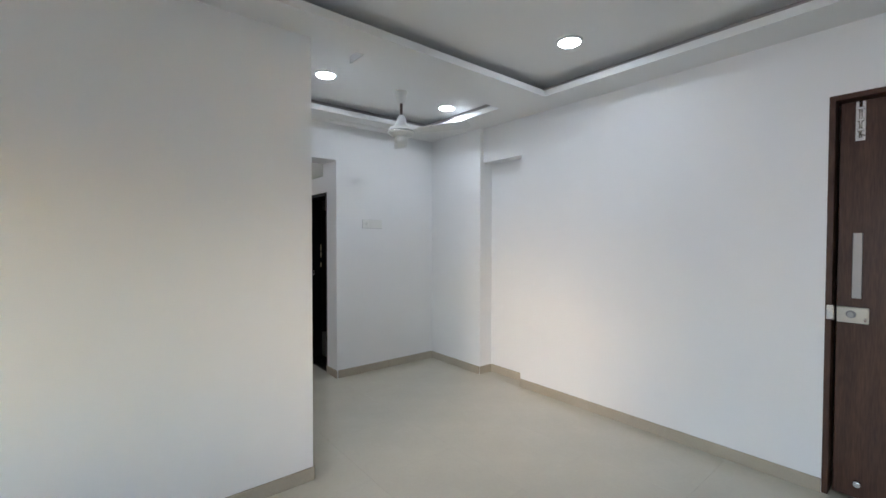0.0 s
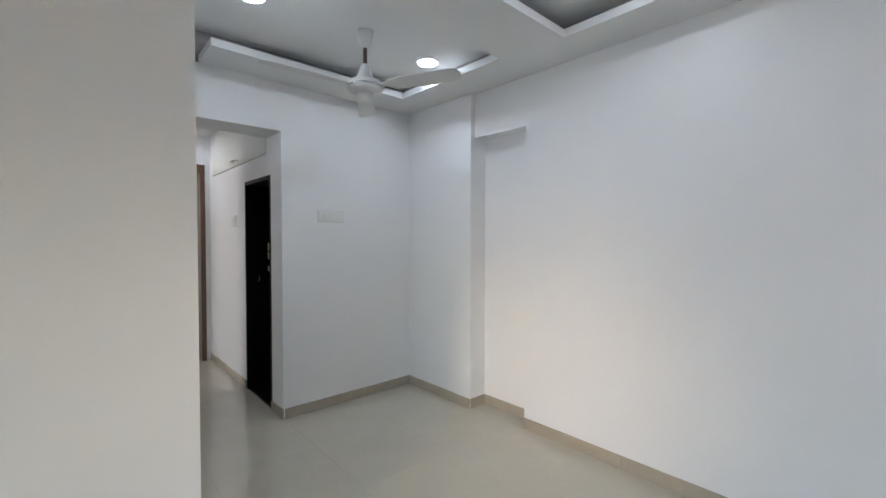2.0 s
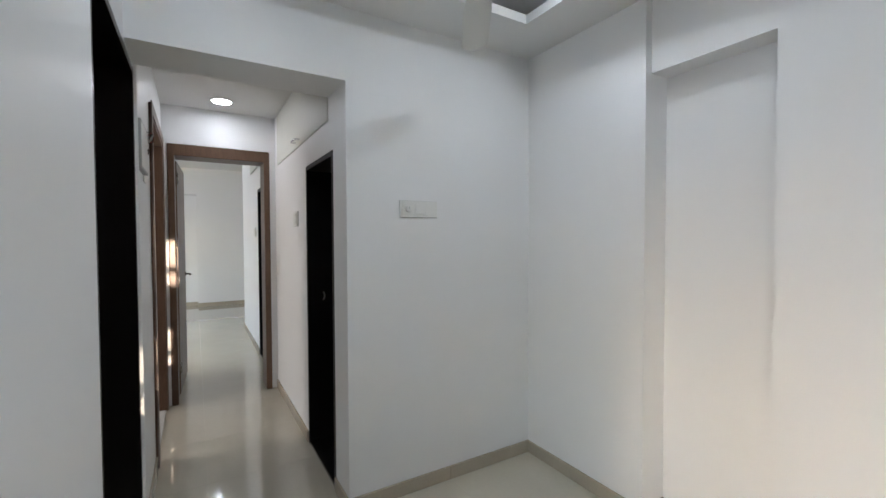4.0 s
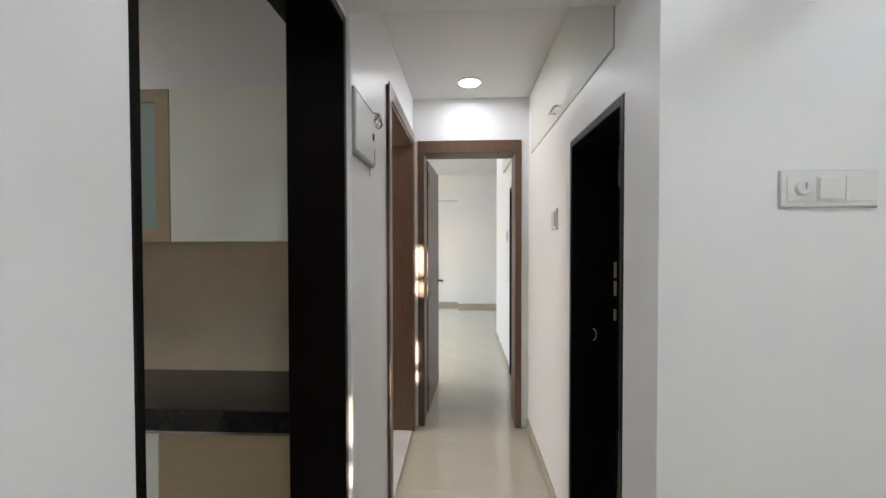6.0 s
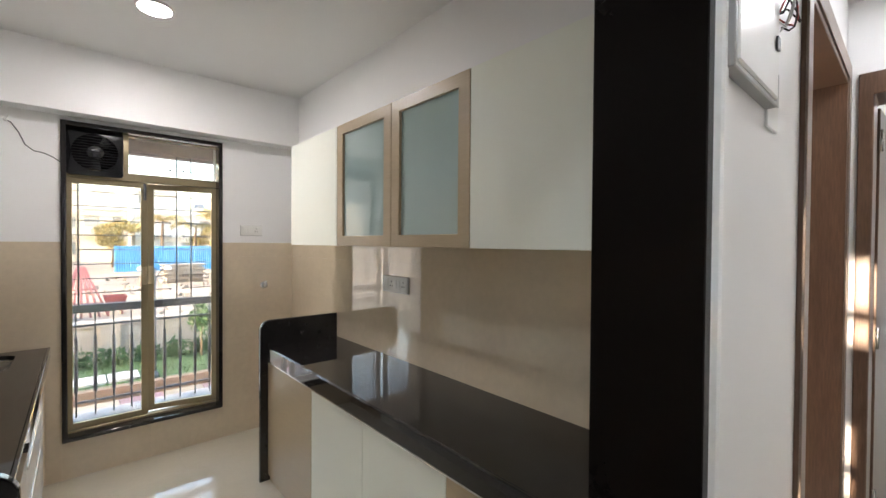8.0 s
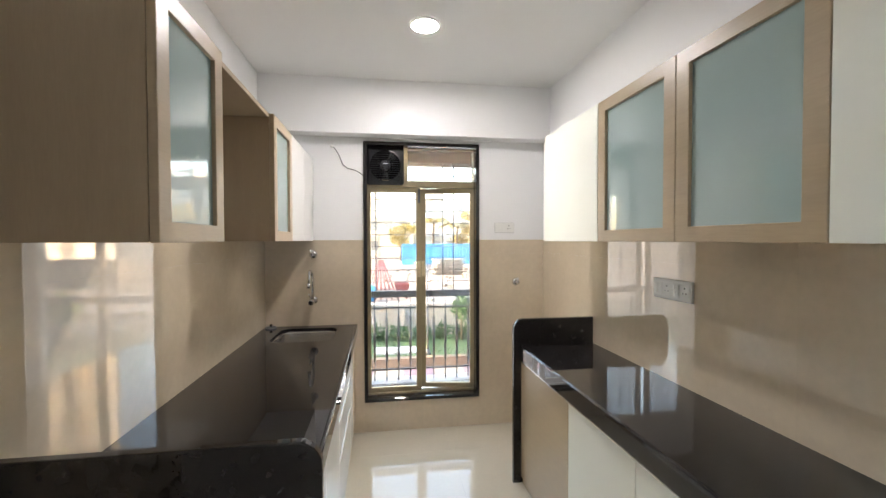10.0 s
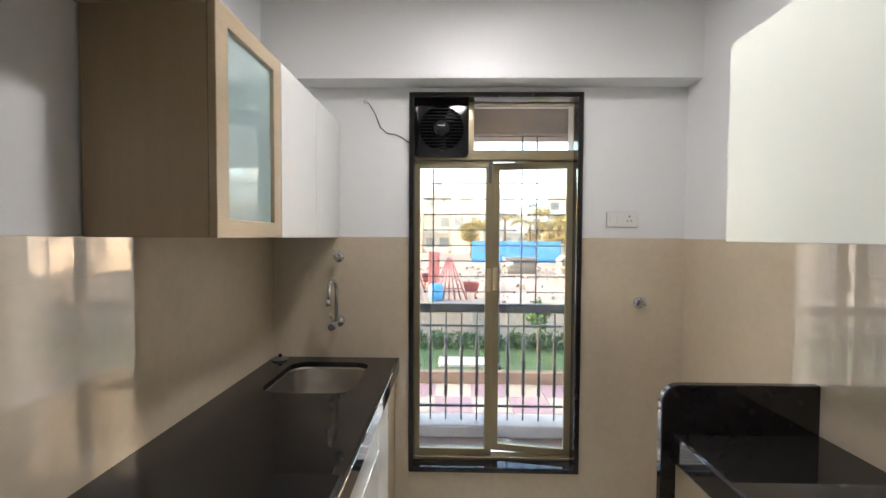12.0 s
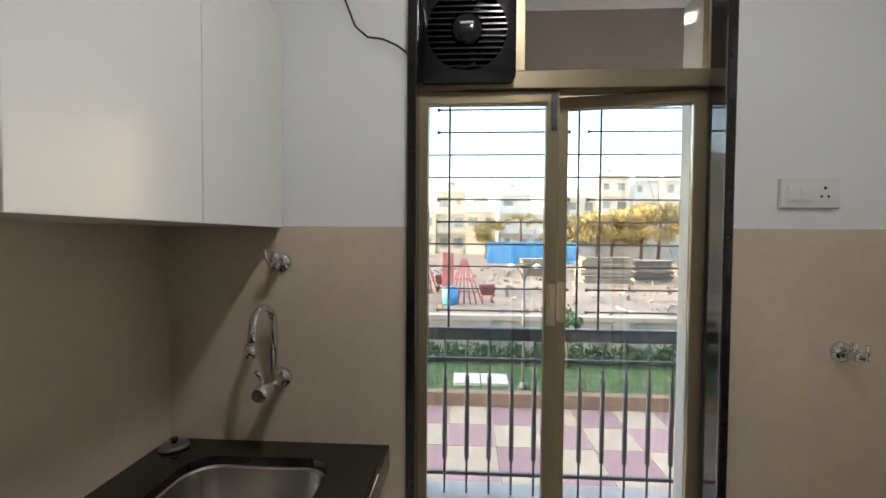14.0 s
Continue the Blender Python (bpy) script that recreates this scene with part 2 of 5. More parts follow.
def tube(bm, pts, r, seg=8):
    """A round bar swept along points."""
    pts = [Vector(p) for p in pts]
    rings, up = [], Vector((0.13, 0.31, 0.94))
    for i, p in enumerate(pts):
        d = (pts[min(i + 1, len(pts) - 1)] - pts[max(i - 1, 0)]).normalized()
        s = d.cross(up)
        s = s.normalized() if s.length > 1e-4 else d.orthogonal().normalized()
        u = s.cross(d)
        rings.append([bm.verts.new(p + r * (math.cos(a) * s + math.sin(a) * u)) for a in [2 * math.pi * k / seg for k in range(seg)]])
    for a, b in zip(rings, rings[1:]):
        for k in range(seg):
            m = (k + 1) % seg
            bm.faces.new((a[k], a[m], b[m], b[k])).smooth = True
    bm.faces.new(rings[0][::-1])
    bm.faces.new(rings[-1])
    return bm


def lathe(bm, profile, centre, axis="z", seg=32):
    """Turns (radius, height) pairs about an axis through centre."""
    c, rings = Vector(centre), []
    for r, h in profile:
        ring = []
        for k in range(seg):
            a = 2 * math.pi * k / seg
            u, w = r * math.cos(a), r * math.sin(a)
            ring.append(bm.verts.new(c + Vector({"z": (u, w, h), "x": (h, u, w), "y": (w, h, u)}[axis])))
        rings.append(ring)
    for a, b in zip(rings, rings[1:]):
        for k in range(seg):
            m = (k + 1) % seg
            bm.faces.new((a[k], a[m], b[m], b[k])).smooth = True
    bm.faces.new(rings[0][::-1])
    bm.faces.new(rings[-1])
    return bm


def slab(bm, outline, z0, z1, bev=0.0):
    """A flat plate from an outline of (x, y) points."""
    low = [bm.verts.new((x, y, z0)) for x, y in outline]
    top = [bm.verts.new((x, y, z1)) for x, y in outline]
    n = len(outline)
    bm.faces.new(low[::-1])
    bm.faces.new(top)
    for i in range(n):
        bm.faces.new((low[i], low[(i + 1) % n], top[(i + 1) % n], top[i]))
    return bm


def grid_solid(bm, xs, ys, zs, filled):
    """Boundary faces of the cells of a grid for which filled(x, y, z) holds at the cell's middle."""
    mid = lambda a, i: (a[i] + a[i + 1]) / 2
    nx, ny, nz = len(xs) - 1, len(ys) - 1, len(zs) - 1
    on = {(i, j, k) for i in range(nx) for j in range(ny) for k in range(nz) if filled(mid(xs, i), mid(ys, j), mid(zs, k))}
    made = {}

    def vert(i, j, k):
        if (i, j, k) not in made:
            made[i, j, k] = bm.verts.new((xs[i], ys[j], zs[k]))
        return made[i, j, k]

    sides = {(-1, 0, 0): ((0, 0, 0), (0, 0, 1), (0, 1, 1), (0, 1, 0)), (1, 0, 0): ((1, 0, 0), (1, 1, 0), (1, 1, 1), (1, 0, 1)),
             (0, -1, 0): ((0, 0, 0), (1, 0, 0), (1, 0, 1), (0, 0, 1)), (0, 1, 0): ((0, 1, 0), (0, 1, 1), (1, 1, 1), (1, 1, 0)),
             (0, 0, -1): ((0, 0, 0), (0, 1, 0), (1, 1, 0), (1, 0, 0)), (0, 0, 1): ((0, 0, 1), (1, 0, 1), (1, 1, 1), (0, 1, 1))}
    for i, j, k in on:
        for (a, b, c), quad in sides.items():
            if (i + a, j + b, k + c) not in on:
                bm.faces.new([vert(i + p, j + q, k + r) for p, q, r in quad])
    return bm


def ring(along, u, z, p, bars, foot=True, bev=0.002):
    """A rectangular frame in one piece: its span u along "x" or "y", its height z, its depth p and its bar widths (side, foot, head)."""
    bs, bf, bh = bars
    us = [u[0], u[0] + bs, u[1] - bs, u[1]]
    zs = [z[0], z[0] + bf, z[1] - bh, z[1]] if foot else [z[0], z[1] - bh, z[1]]
    low = zs[1] if foot else z[0] - 1
    solid = lambda a, c: not (us[1] < a < us[2] and low < c < zs[-2])
    bm = bmesh.new()
    if along == "x":
        grid_solid(bm, us, list(p), zs, lambda a, b, c: solid(a, c))
    else:
        grid_solid(bm, list(p), us, zs, lambda a, b, c: solid(b, c))
    if bev:
        bmesh.ops.recalc_face_normals(bm, faces=bm.faces)
        bmesh.ops.bevel(bm, geom=[e for e in bm.edges if e.calc_face_angle(0) > 0.5], offset=bev, segments=1, affect="EDGES", profile=0.5)
    return bm


def part(name, bm, material, parent=None, label=""):
    """Links a bmesh as one mesh object, under a thing or a part if one is given."""
    bmesh.ops.recalc_face_normals(bm, faces=bm.faces)
    me = bpy.data.meshes.new(name)
    bm.to_mesh(me)
    bm.free()
    me.materials.append(material)
    ob = new(name, me)
    if parent:
        ob.parent = parent
        if parent.type == "EMPTY":
            ob.matrix_parent_inverse = parent.matrix_basis.inverted()
    if label:
        ob["label"] = label
    return ob


def thing(name, where, label, category, group=""):
    ob = new(name)
    ob.empty_display_size = 0.1
    ob.matrix_basis = Matrix.Translation(where)
    return tagged(ob, label, category, group)


def structure(name, bm, material, label):
    return tagged(part(name, bm, material), label, name.split("_")[0], kind="structure")


def wall(name, x, y, z, holes, label, along, material=None):
    """A wall filling x, y, z, with holes (from, to, bottom, top) along "x" or "y" right through it."""
    spans = {"x": x, "y": y}[along]
    us = sorted({*spans, *[q for h in holes for q in h[:2]]})
    zs = sorted({*z, *[q for h in holes for q in h[2:]]})
    inside = lambda u, w: not any(a < u < b and c < w < d for a, b, c, d in holes)
    bm = bmesh.new()
    if along == "x":
        grid_solid(bm, us, list(y), zs, lambda a, b, c: inside(a, c))
    else:
        grid_solid(bm, list(x), us, zs, lambda a, b, c: inside(b, c))
    return structure(name, bm, material or PAINT, label)


def round_rect(cx, cy, w, h, r, n=6):
    pts = []
    for sx, sy, a0 in ((1, 1, 0), (-1, 1, 90), (-1, -1, 180), (1, -1, 270)):
        for i in range(n + 1):
            a = radians(a0 + 90 * i / n)
            pts.append((cx + sx * (w / 2 - r) + r * math.cos(a), cy + sy * (h / 2 - r) + r * math.sin(a)))
    return pts

# ---- setting ----
TOP = 2.75
wall("wall_kitchen_door_side", (-0.18, 0.0), (-1.53, 2.06), (0, TOP), [(-0.595, 0.293, 0, 2.13), (0.99, 2.035, 0, 2.18)], "white painted wall with the black-lined kitchen doorway", "y")
wall("wall_living_north", (-3.35, -0.18), (-1.53, -1.22), (0, TOP), [], "plain white painted wall ending in a free corner", "x")
wall("wall_kitchen_north", (-3.10, -0.18), (0.84, 1.0), (0, TOP), [], "white kitchen wall above tan tiles", "x")
wall("wall_corridor_end", (-3.10, 0.862), (2.065, 2.27), (0, TOP), [(0.036, 0.811, 0, 2.155)], "white wall round the bedroom door at the corridor's end", "x")
# The opening from 1.12 to 1.94 is unseen, added for the side room fill lamp.
facade = wall("wall_facade", (-3.35, -3.10), (-5.4, 7.95), (-1.2, TOP), [(-0.53, 0.325, 0.225, 2.125), (-4.95, -2.6, 0.75, 1.85), (1.12, 1.94, 0.8, 2.0), (3.6, 5.6, 0.8, 2.1)],
              "white outer wall with the tall kitchen window", "y")
wall("wall_living_east", (2.09, 2.45), (-5.4, -1.29), (0, TOP), [(-4.36, -3.392, 0, 2.13)], "long white living room wall with the front door", "y")
bm = bmesh.new()
grid_solid(bm, [2.045, 2.09, 2.215, 2.45], [-1.29, -0.795, 0.2], [0, 2.15, TOP],
           lambda x, y, z: (y > -0.795) or (x > 2.215) or (z > 2.15 and x > 2.09))
structure("wall_pillar_niche", bm, PAINT, "white pillar beside a shallow recessed niche")
# Closed box, out of view, added to stop light leaking round the front door.
wall("wall_lobby", (2.75, 2.9), (-5.4, -2.9), (-0.2, TOP), [], "unseen wall added behind the front door to block light", "y", OUT_PAINT)
structure("floor_lobby", boxes((2.45, 2.75, -5.4, -2.9, -0.2, 0.0)), GROUT, "unseen floor of the light block behind the front door")
wall("wall_lobby_end", (2.45, 2.75), (-2.9, -2.8), (-0.2, TOP), [], "unseen end wall of the light block", "x", OUT_PAINT)
wall("wall_lobby_south", (2.45, 2.9), (-5.55, -5.4), (-0.2, TOP), [], "unseen far wall of the light block", "x", OUT_PAINT)
structure("ceiling_lobby", boxes((2.45, 2.9, -5.55, -2.8, TOP, TOP + 0.1)), CEIL, "unseen ceiling of the light block")
wall("wall_switch", (0.862, 2.045), (0.0, 0.2), (0, TOP), [], "white wall carrying a switch plate", "x")
wall("wall_corridor_east", (0.862, 1.0), (0.2, 2.065), (0, TOP), [(0.224, 0.856, 0, 1.852), (0.31, 1.94, 2.02, 2.46)], "white corridor wall with a bathroom door under a loft", "y")
wall("wall_bath_back", (2.3, 2.45), (0.2, 2.27), (0, TOP), [], "tiled bathroom back wall", "y", surf("grey_bath_tile", (0.30, 0.27, 0.25), 0.2, var=0.1, scale=6))
structure("tiles_bathroom", boxes((1.0, 2.3, 2.053, 2.065, 0.0, 1.80)), surf("dark_brown_bath_tile", (0.035, 0.027, 0.025), 0.12, var=0.15, scale=6), "dark brown glazed bathroom wall tiles")
wall("wall_bath_side", (0.862, 2.3), (2.065, 2.27), (0, TOP), [], "white wall behind the bathroom", "x")
# Slits added in this unseen wall let low sun draw the streaks.
wall("wall_living_south", (-3.10, 2.09), (-5.4, -5.2), (0, TOP), [(0.012, 0.032, 1.36, 1.46), (0.012, 0.032, 1.50, 1.68), (0.032, 0.095, 2.02, 2.14), (0.032, 0.095, 2.17, 2.4)], "unseen white living room wall, slits added to shape sun streaks", "x")
wall("wall_bedroom_north", (-3.10, 2.6), (7.7, 7.95), (0, TOP + 0.2), [(-0.45, 0.26, 0, 2.26)], "white bedroom wall with a shallow niche", "x")
wall("wall_niche_back", (-0.6, 0.4), (7.95, 8.05), (0, 2.4), [], "white back of the bedroom niche", "x")
wall("wall_bedroom_passage", (0.862, 1.02), (2.27, 5.06), (0, TOP + 0.2), [(2.48, 3.33, 0, 1.95)], "white bedroom passage wall with a black bathroom door", "y")
wall("wall_bedroom_return", (1.02, 2.6), (4.91, 5.06), (0, TOP + 0.2), [], "white return wall of the bedroom", "x")
wall("wall_bedroom_east", (2.6, 2.8), (4.91, 7.95), (0, TOP + 0.2), [], "plain white bedroom side wall", "y")
structure("trim_corridor_beam", boxes((0.0, 0.862, 0.0, 0.29, 2.143, 2.493)), PAINT, "white beam spanning the corridor mouth")
structure("trim_kitchen_beam", boxes((-3.10, -2.975, -1.22, 0.84, 2.155, 2.53)), PAINT, "white beam above the kitchen window")

# ceilings: a dropped border with two trays in the living room
bm = bmesh.new()
grid_solid(bm, [-3.1, -2.6, 0.33, 1.73, 1.785, 2.09], [-5.2, -4.7, -1.775, -1.53, -1.35, -0.325, 0.0], [2.493, 2.54],
           lambda x, y, z: not ((-2.6 < x < 1.785 and -4.7 < y < -1.775) or (0.33 < x < 1.73 and -1.35 < y < -0.325)) and not (x < 0.0 and y > -1.53 and x < -0.18))
structure("ceiling_dropped_border", bm, CEIL, "white dropped ceiling border with two rectangular trays")
structure("ceiling_living", boxes((-3.1, 2.09, -5.2, 0.0, 2.61, 2.72)), CEIL, "flat white ceiling above the trays")
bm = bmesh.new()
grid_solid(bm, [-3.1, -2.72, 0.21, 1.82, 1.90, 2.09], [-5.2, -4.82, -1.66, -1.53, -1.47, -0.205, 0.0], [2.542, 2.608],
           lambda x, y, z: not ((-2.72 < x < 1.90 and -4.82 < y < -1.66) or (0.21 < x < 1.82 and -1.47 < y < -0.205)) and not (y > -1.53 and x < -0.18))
# The slot's shade is put into its grey base colour.
structure("trim_cove", bm, surf("cove_shade_grey", (0.34, 0.32, 0.31), 0.7, var=0.05), "cove slot round the ceiling trays, its shade painted grey")
structure("ceiling_corridor", boxes((0.0, 0.862, 0.29, 2.065, 2.465, 2.6)), CEIL, "white corridor ceiling")
structure("ceiling_kitchen", boxes((-3.1, -0.18, -1.22, 0.84, 2.53, 2.65)), CEIL, "white kitchen ceiling")
structure("ceiling_bedroom", boxes((-3.1, 2.6, 2.27, 7.7, 2.78, 2.9)), CEIL, "white bedroom ceiling")
structure("ceiling_bathroom", boxes((1.0, 2.3, 0.2, 2.065, 1.98, 2.0)), CEIL, "low white bathroom ceiling under the loft")
structure("ceiling_small_room", boxes((-3.1, -0.18, 1.0, 2.065, 2.5, 2.6)), CEIL, "white ceiling of the small side room")
structure("roof_slab", boxes((-3.35, 2.8, -5.4, 8.05, 2.95, 3.1)), OUT_PAINT, "concrete slab over the flat")


def skirting(name, rows, label):
    base = tagged(new(name), label, "skirting", kind="structure")
    for r in rows:
        part("skirting_tile", box(bmesh.new(), *r, 0.0, 0.075, bev=0.002), SKIRT, base)


T = 0.012
skirting("baseboard_living", [(2.09 - T, 2.09, -3.39, -2.6), (2.09 - T, 2.09, -2.599, -2.0), (2.09 - T, 2.09, -1.999, -1.29), (2.09 - T, 2.09, -5.2, -4.36),
                              (2.045 - T, 2.045, -0.795, -0.013), (2.045, 2.214, -0.795 - T, -0.795), (2.215 - T, 2.215, -1.289, -0.808),
                              (0.874, 1.45, -T, 0.0), (1.451, 2.044, -T, 0.0), (-3.09, -1.2, -1.53 - T, -1.53), (-1.199, -0.6, -1.53 - T, -1.53), (-0.599, 0.0, -1.53 - T, -1.53)],
         "low beige tile skirting along the living room walls")
skirting("baseboard_corridor", [(0.862 - T, 0.862, -0.012, 0.222), (0.862 - T, 0.862, 0.858, 1.4), (0.862 - T, 0.862, 1.401, 2.064), (0.0, T, -1.53, -0.6), (0.0, T, 0.297, 0.985)],
         "low beige tile skirting along the corridor")
skirting("baseboard_bedroom", [(-3.0, -0.45, 7.688, 7.7), (0.26, 2.6, 7.688, 7.7), (-0.45, 0.26, 7.938, 7.95), (0.85, 0.862, 3.335, 5.06), (0.862, 2.6, 5.06, 5.072)],
         "low beige tile skirting in the bedroom")


# ---- lamps ----
def ceiling_light(where, r=0.072, lit=None):
    x, y, z = where
    t = thing("ceiling_light", where, "round white surface-mounted LED ceiling light, lit", "ceiling light", "LED ceiling lights")
    part("housing", lathe(bmesh.new(), [(r + 0.008, 0.0), (r + 0.006, -0.006), (r + 0.001, -0.011), (r - 0.004, -0.011), (r - 0.004, 0.0)], where), FAN_WHITE, t)
    part("diffuser", lathe(bmesh.new(), [(r - 0.005, -0.010), (r - 0.006, -0.0125), (r * 0.6, -0.0135), (0.004, -0.014)], where), lit or LAMP, t, "glowing round diffuser")
    return t


main_light = ceiling_light((1.36, -2.28, 2.61))
for spot in ((0.40, -0.815, 2.61), (1.60, -0.795, 2.61), (0.45, 5.4, 2.78), (-1.4, 5.4, 2.78)):
    copy_thing(main_light, Matrix.Translation(spot))


ceiling_light((0.42, 1.74, 2.465), lit=LAMP_CORRIDOR)
ceiling_light((-2.19, -0.175, 2.53), lit=LAMP_KITCHEN)

# ---- living room ----
def ceiling_fan(x, y):
    t = thing("ceiling_fan", (x, y, 2.61), "white three-bladed ceiling fan on a brown rod, standing still", "ceiling fan")
    part("canopy", lathe(bmesh.new(), [(0.052, 0.0), (0.052, -0.012), (0.046, -0.03), (0.03, -0.085), (0.018, -0.10)], (x, y, 2.61)), FAN_WHITE, t)
    part("rod", cyl(bmesh.new(), (x, y, 2.52), (x, y, 2.375), 0.0125), ROD_BROWN, t, "brown down rod")
    part("rod_cover", lathe(bmesh.new(), [(0.014, 2.43), (0.03, 2.415), (0.042, 2.375), (0.06, 2.335), (0.06, 2.325)], (x, y, -0.015)), FAN_WHITE, t)
    part("motor", lathe(bmesh.new(), [(0.06, 2.33), (0.095, 2.322), (0.108, 2.30), (0.108, 2.278), (0.09, 2.262), (0.055, 2.256), (0.055, 2.25)], (x, y, -0.015)), FAN_WHITE, t)
    part("bottom_cap", lathe(bmesh.new(), [(0.052, 2.25), (0.054, 2.215), (0.048, 2.195), (0.02, 2.19)], (x, y, -0.015)), FAN_WHITE, t)
    part("trim_ring", lathe(bmesh.new(), [(0.1085, 2.295), (0.1105, 2.292), (0.1105, 2.286), (0.1085, 2.283)], (x, y, -0.015)), ALU, t, "silver trim ring")
    for a in (-63, 57, 177):
        turn = Matrix.Translation((x, y, 2.273)) @ Matrix.Rotation(radians(a), 4, "Z") @ Matrix.Rotation(radians(-11), 4, "X")
        bm = bmesh.new()
        slab(bm, [(0.17, -0.045), (0.28, -0.058), (0.56, -0.063), (0.60, -0.055), (0.615, -0.02), (0.61, 0.03), (0.57, 0.062), (0.28, 0.058), (0.17, 0.045)], -0.002, 0.002)
        bmesh.ops.transform(bm, matrix=turn, verts=bm.verts)
        blade = part("blade", bm, FAN_WHITE, t)
        bm = bmesh.new()
        slab(bm, [(0.09, -0.02), (0.16, -0.018), (0.22, -0.035), (0.22, 0.035), (0.16, 0.018), (0.09, 0.02)], 0.0022, 0.007)
        bmesh.ops.transform(bm, matrix=turn, verts=bm.verts)
        part("blade_arm", bm, FAN_WHITE, blade)
    return t


ceiling_fan(1.045, -0.865)


def switch_plate(name, corner, along, width, height, gangs, label):
    """A modular wall plate: corner is its low corner on the wall, along the way it runs, gangs what sits in it."""
    origin, u = Vector(corner), Vector(along)
    n = Vector((0, 0, 1)).cross(u)
    m = Matrix(((u.x, n.x, 0, origin.x), (u.y, n.y, 0, origin.y), (u.z, n.z, 1, origin.z), (0, 0, 0, 1)))
    t = thing(name, corner, label, "switch plate")

    def add(nm, bm, mat_, par):
        bmesh.ops.transform(bm, matrix=m, verts=bm.verts)
        return part(nm, bm, mat_, par)

    # Grey rim past the frame paints the plate's edge shadow.
    add("shade_rim", box(bmesh.new(), -0.0025, width + 0.0025, 0, 0.005, -0.0035, height + 0.002, bev=0.001), PLATE_SHADE, t)
    add("frame", box(bmesh.new(), 0, width, 0.0052, 0.0100, 0, height, bev=0.002, seg=2), PLASTIC, t)
    step = (width - 0.02) / len(gangs)
    for i, g in enumerate(gangs):
        a, b = 0.01 + i * step, 0.01 + (i + 1) * step - 0.0015
        mod = add("module", box(bmesh.new(), a, b, 0.0102, 0.0125, 0.012, height - 0.012, bev=0.0006), PLASTIC, t)
        c, zc = (a + b) / 2, height / 2
        if g == "switch":
            for k in range(2):
                w = (b - a) / 2
                add("rocker", box(bmesh.new(), a + k * w + 0.003, a + (k + 1) * w - 0.003, 0.0126, 0.0165, 0.018, height - 0.018, bev=0.001), PLASTIC, mod)
        elif g == "rocker":
            add("rocker", box(bmesh.new(), a + 0.004, b - 0.004, 0.0126, 0.0175, 0.016, height - 0.016, bev=0.0015), PLASTIC, mod)
        elif g == "regulator":
            add("knob", lathe(bmesh.new(), [(0.017, 0.0126), (0.016, 0.024), (0.012, 0.026)], (c, 0, zc), axis="y", seg=20), PLASTIC, mod)
            add("pointer", box(bmesh.new(), c - 0.0015, c + 0.0015, 0.0262, 0.0272, zc - 0.002, zc + 0.013), PLASTIC_GREY, mod)
        elif g == "socket":
            for dx, dz, r in ((0, 0.014, 0.0042), (-0.009, -0.008, 0.0034), (0.009, -0.008, 0.0034)):
                add("pin_hole", lathe(bmesh.new(), [(r, 0.0122), (r, 0.0129)], (c + dx, 0, zc + dz), axis="y", seg=12), PLASTIC_BLACK, mod)
    return t


switch_plate("fan_switch_plate", (1.369, 0.0, 1.487), (-1, 0, 0), 0.223, 0.085, ["blank", "rocker", "regulator"], "white switch plate with fan regulator on the white wall")
switch_plate("corridor_switch_plate", (0.862, 1.10, 1.465), (0, 1, 0), 0.125, 0.105, ["rocker", "rocker"], "small white switch plate beside the black door")


def front_door():
    t = thing("front_door", (2.13, -3.88, 0), "dark brown veneered front door with steel plate, lock and tower bolt, closed", "door")
    part("door_frame", ring("y", (-4.36, -3.392), (0, 2.13), (2.086, 2.20), (0.026, 0, 0.028), foot=False), VENEER, t)
    leaf = part("leaf", box(bmesh.new(), 2.135, 2.175, -4.33, -3.43, 0.012, 2.092, bev=0.003), VENEER, t)
    part("pull_plate", box(bmesh.new(), 2.129, 2.135, -3.526, -3.488, 1.063, 1.407, bev=0.002), SATIN, leaf, "brushed steel pull plate")
    lock = part("night_latch", box(bmesh.new(), 2.105, 2.1345, -3.556, -3.434, 0.936, 1.018, bev=0.005, seg=2), surf("pale_lock_enamel", (0.62, 0.60, 0.52), 0.35, var=0.04), leaf, "pale enamelled night latch")
    part("latch_knob", lathe(bmesh.new(), [(0.02, 0), (0.018, -0.014), (0.012, -0.018)], (2.105, -3.49, 0.982), axis="x", seg=20), PLASTIC_GREY, lock)
    part("latch_key", boxes((2.08, 2.104, -3.549, -3.541, 0.95, 0.968), bev=0.001), STEEL, lock)
    part("strike_box", box(bmesh.new(), 2.078, 2.104, -3.428, -3.398, 0.945, 1.025, bev=0.003), ALU, t, "steel strike box on the frame")
    bolt = part("tower_bolt", boxes((2.1285, 2.1348, -3.527, -3.488, 1.884, 2.09), bev=0.0015), ALU, leaf, "steel tower bolt")
    part("bolt_rod", cyl(bmesh.new(), (2.122, -3.508, 1.90), (2.122, -3.508, 2.09), 0.006), STEEL, bolt)
    for z in (1.94, 1.99, 2.05):
        part("bolt_strap", box(bmesh.new(), 2.1145, 2.1284, -3.521, -3.495, z - 0.006, z + 0.006, bev=0.001), ALU, bolt)
    part("bolt_knob", cyl(bmesh.new(), (2.122, -3.508, 1.915), (2.10, -3.521, 1.915), 0.005), STEEL, bolt)
    part("door_stop", lathe(bmesh.new(), [(0.018, 0), (0.016, -0.018), (0.01, -0.02)], (2.134, -3.524, 0.09), axis="x", seg=20), ALU, leaf, "round steel stop")
    return t


front_door()

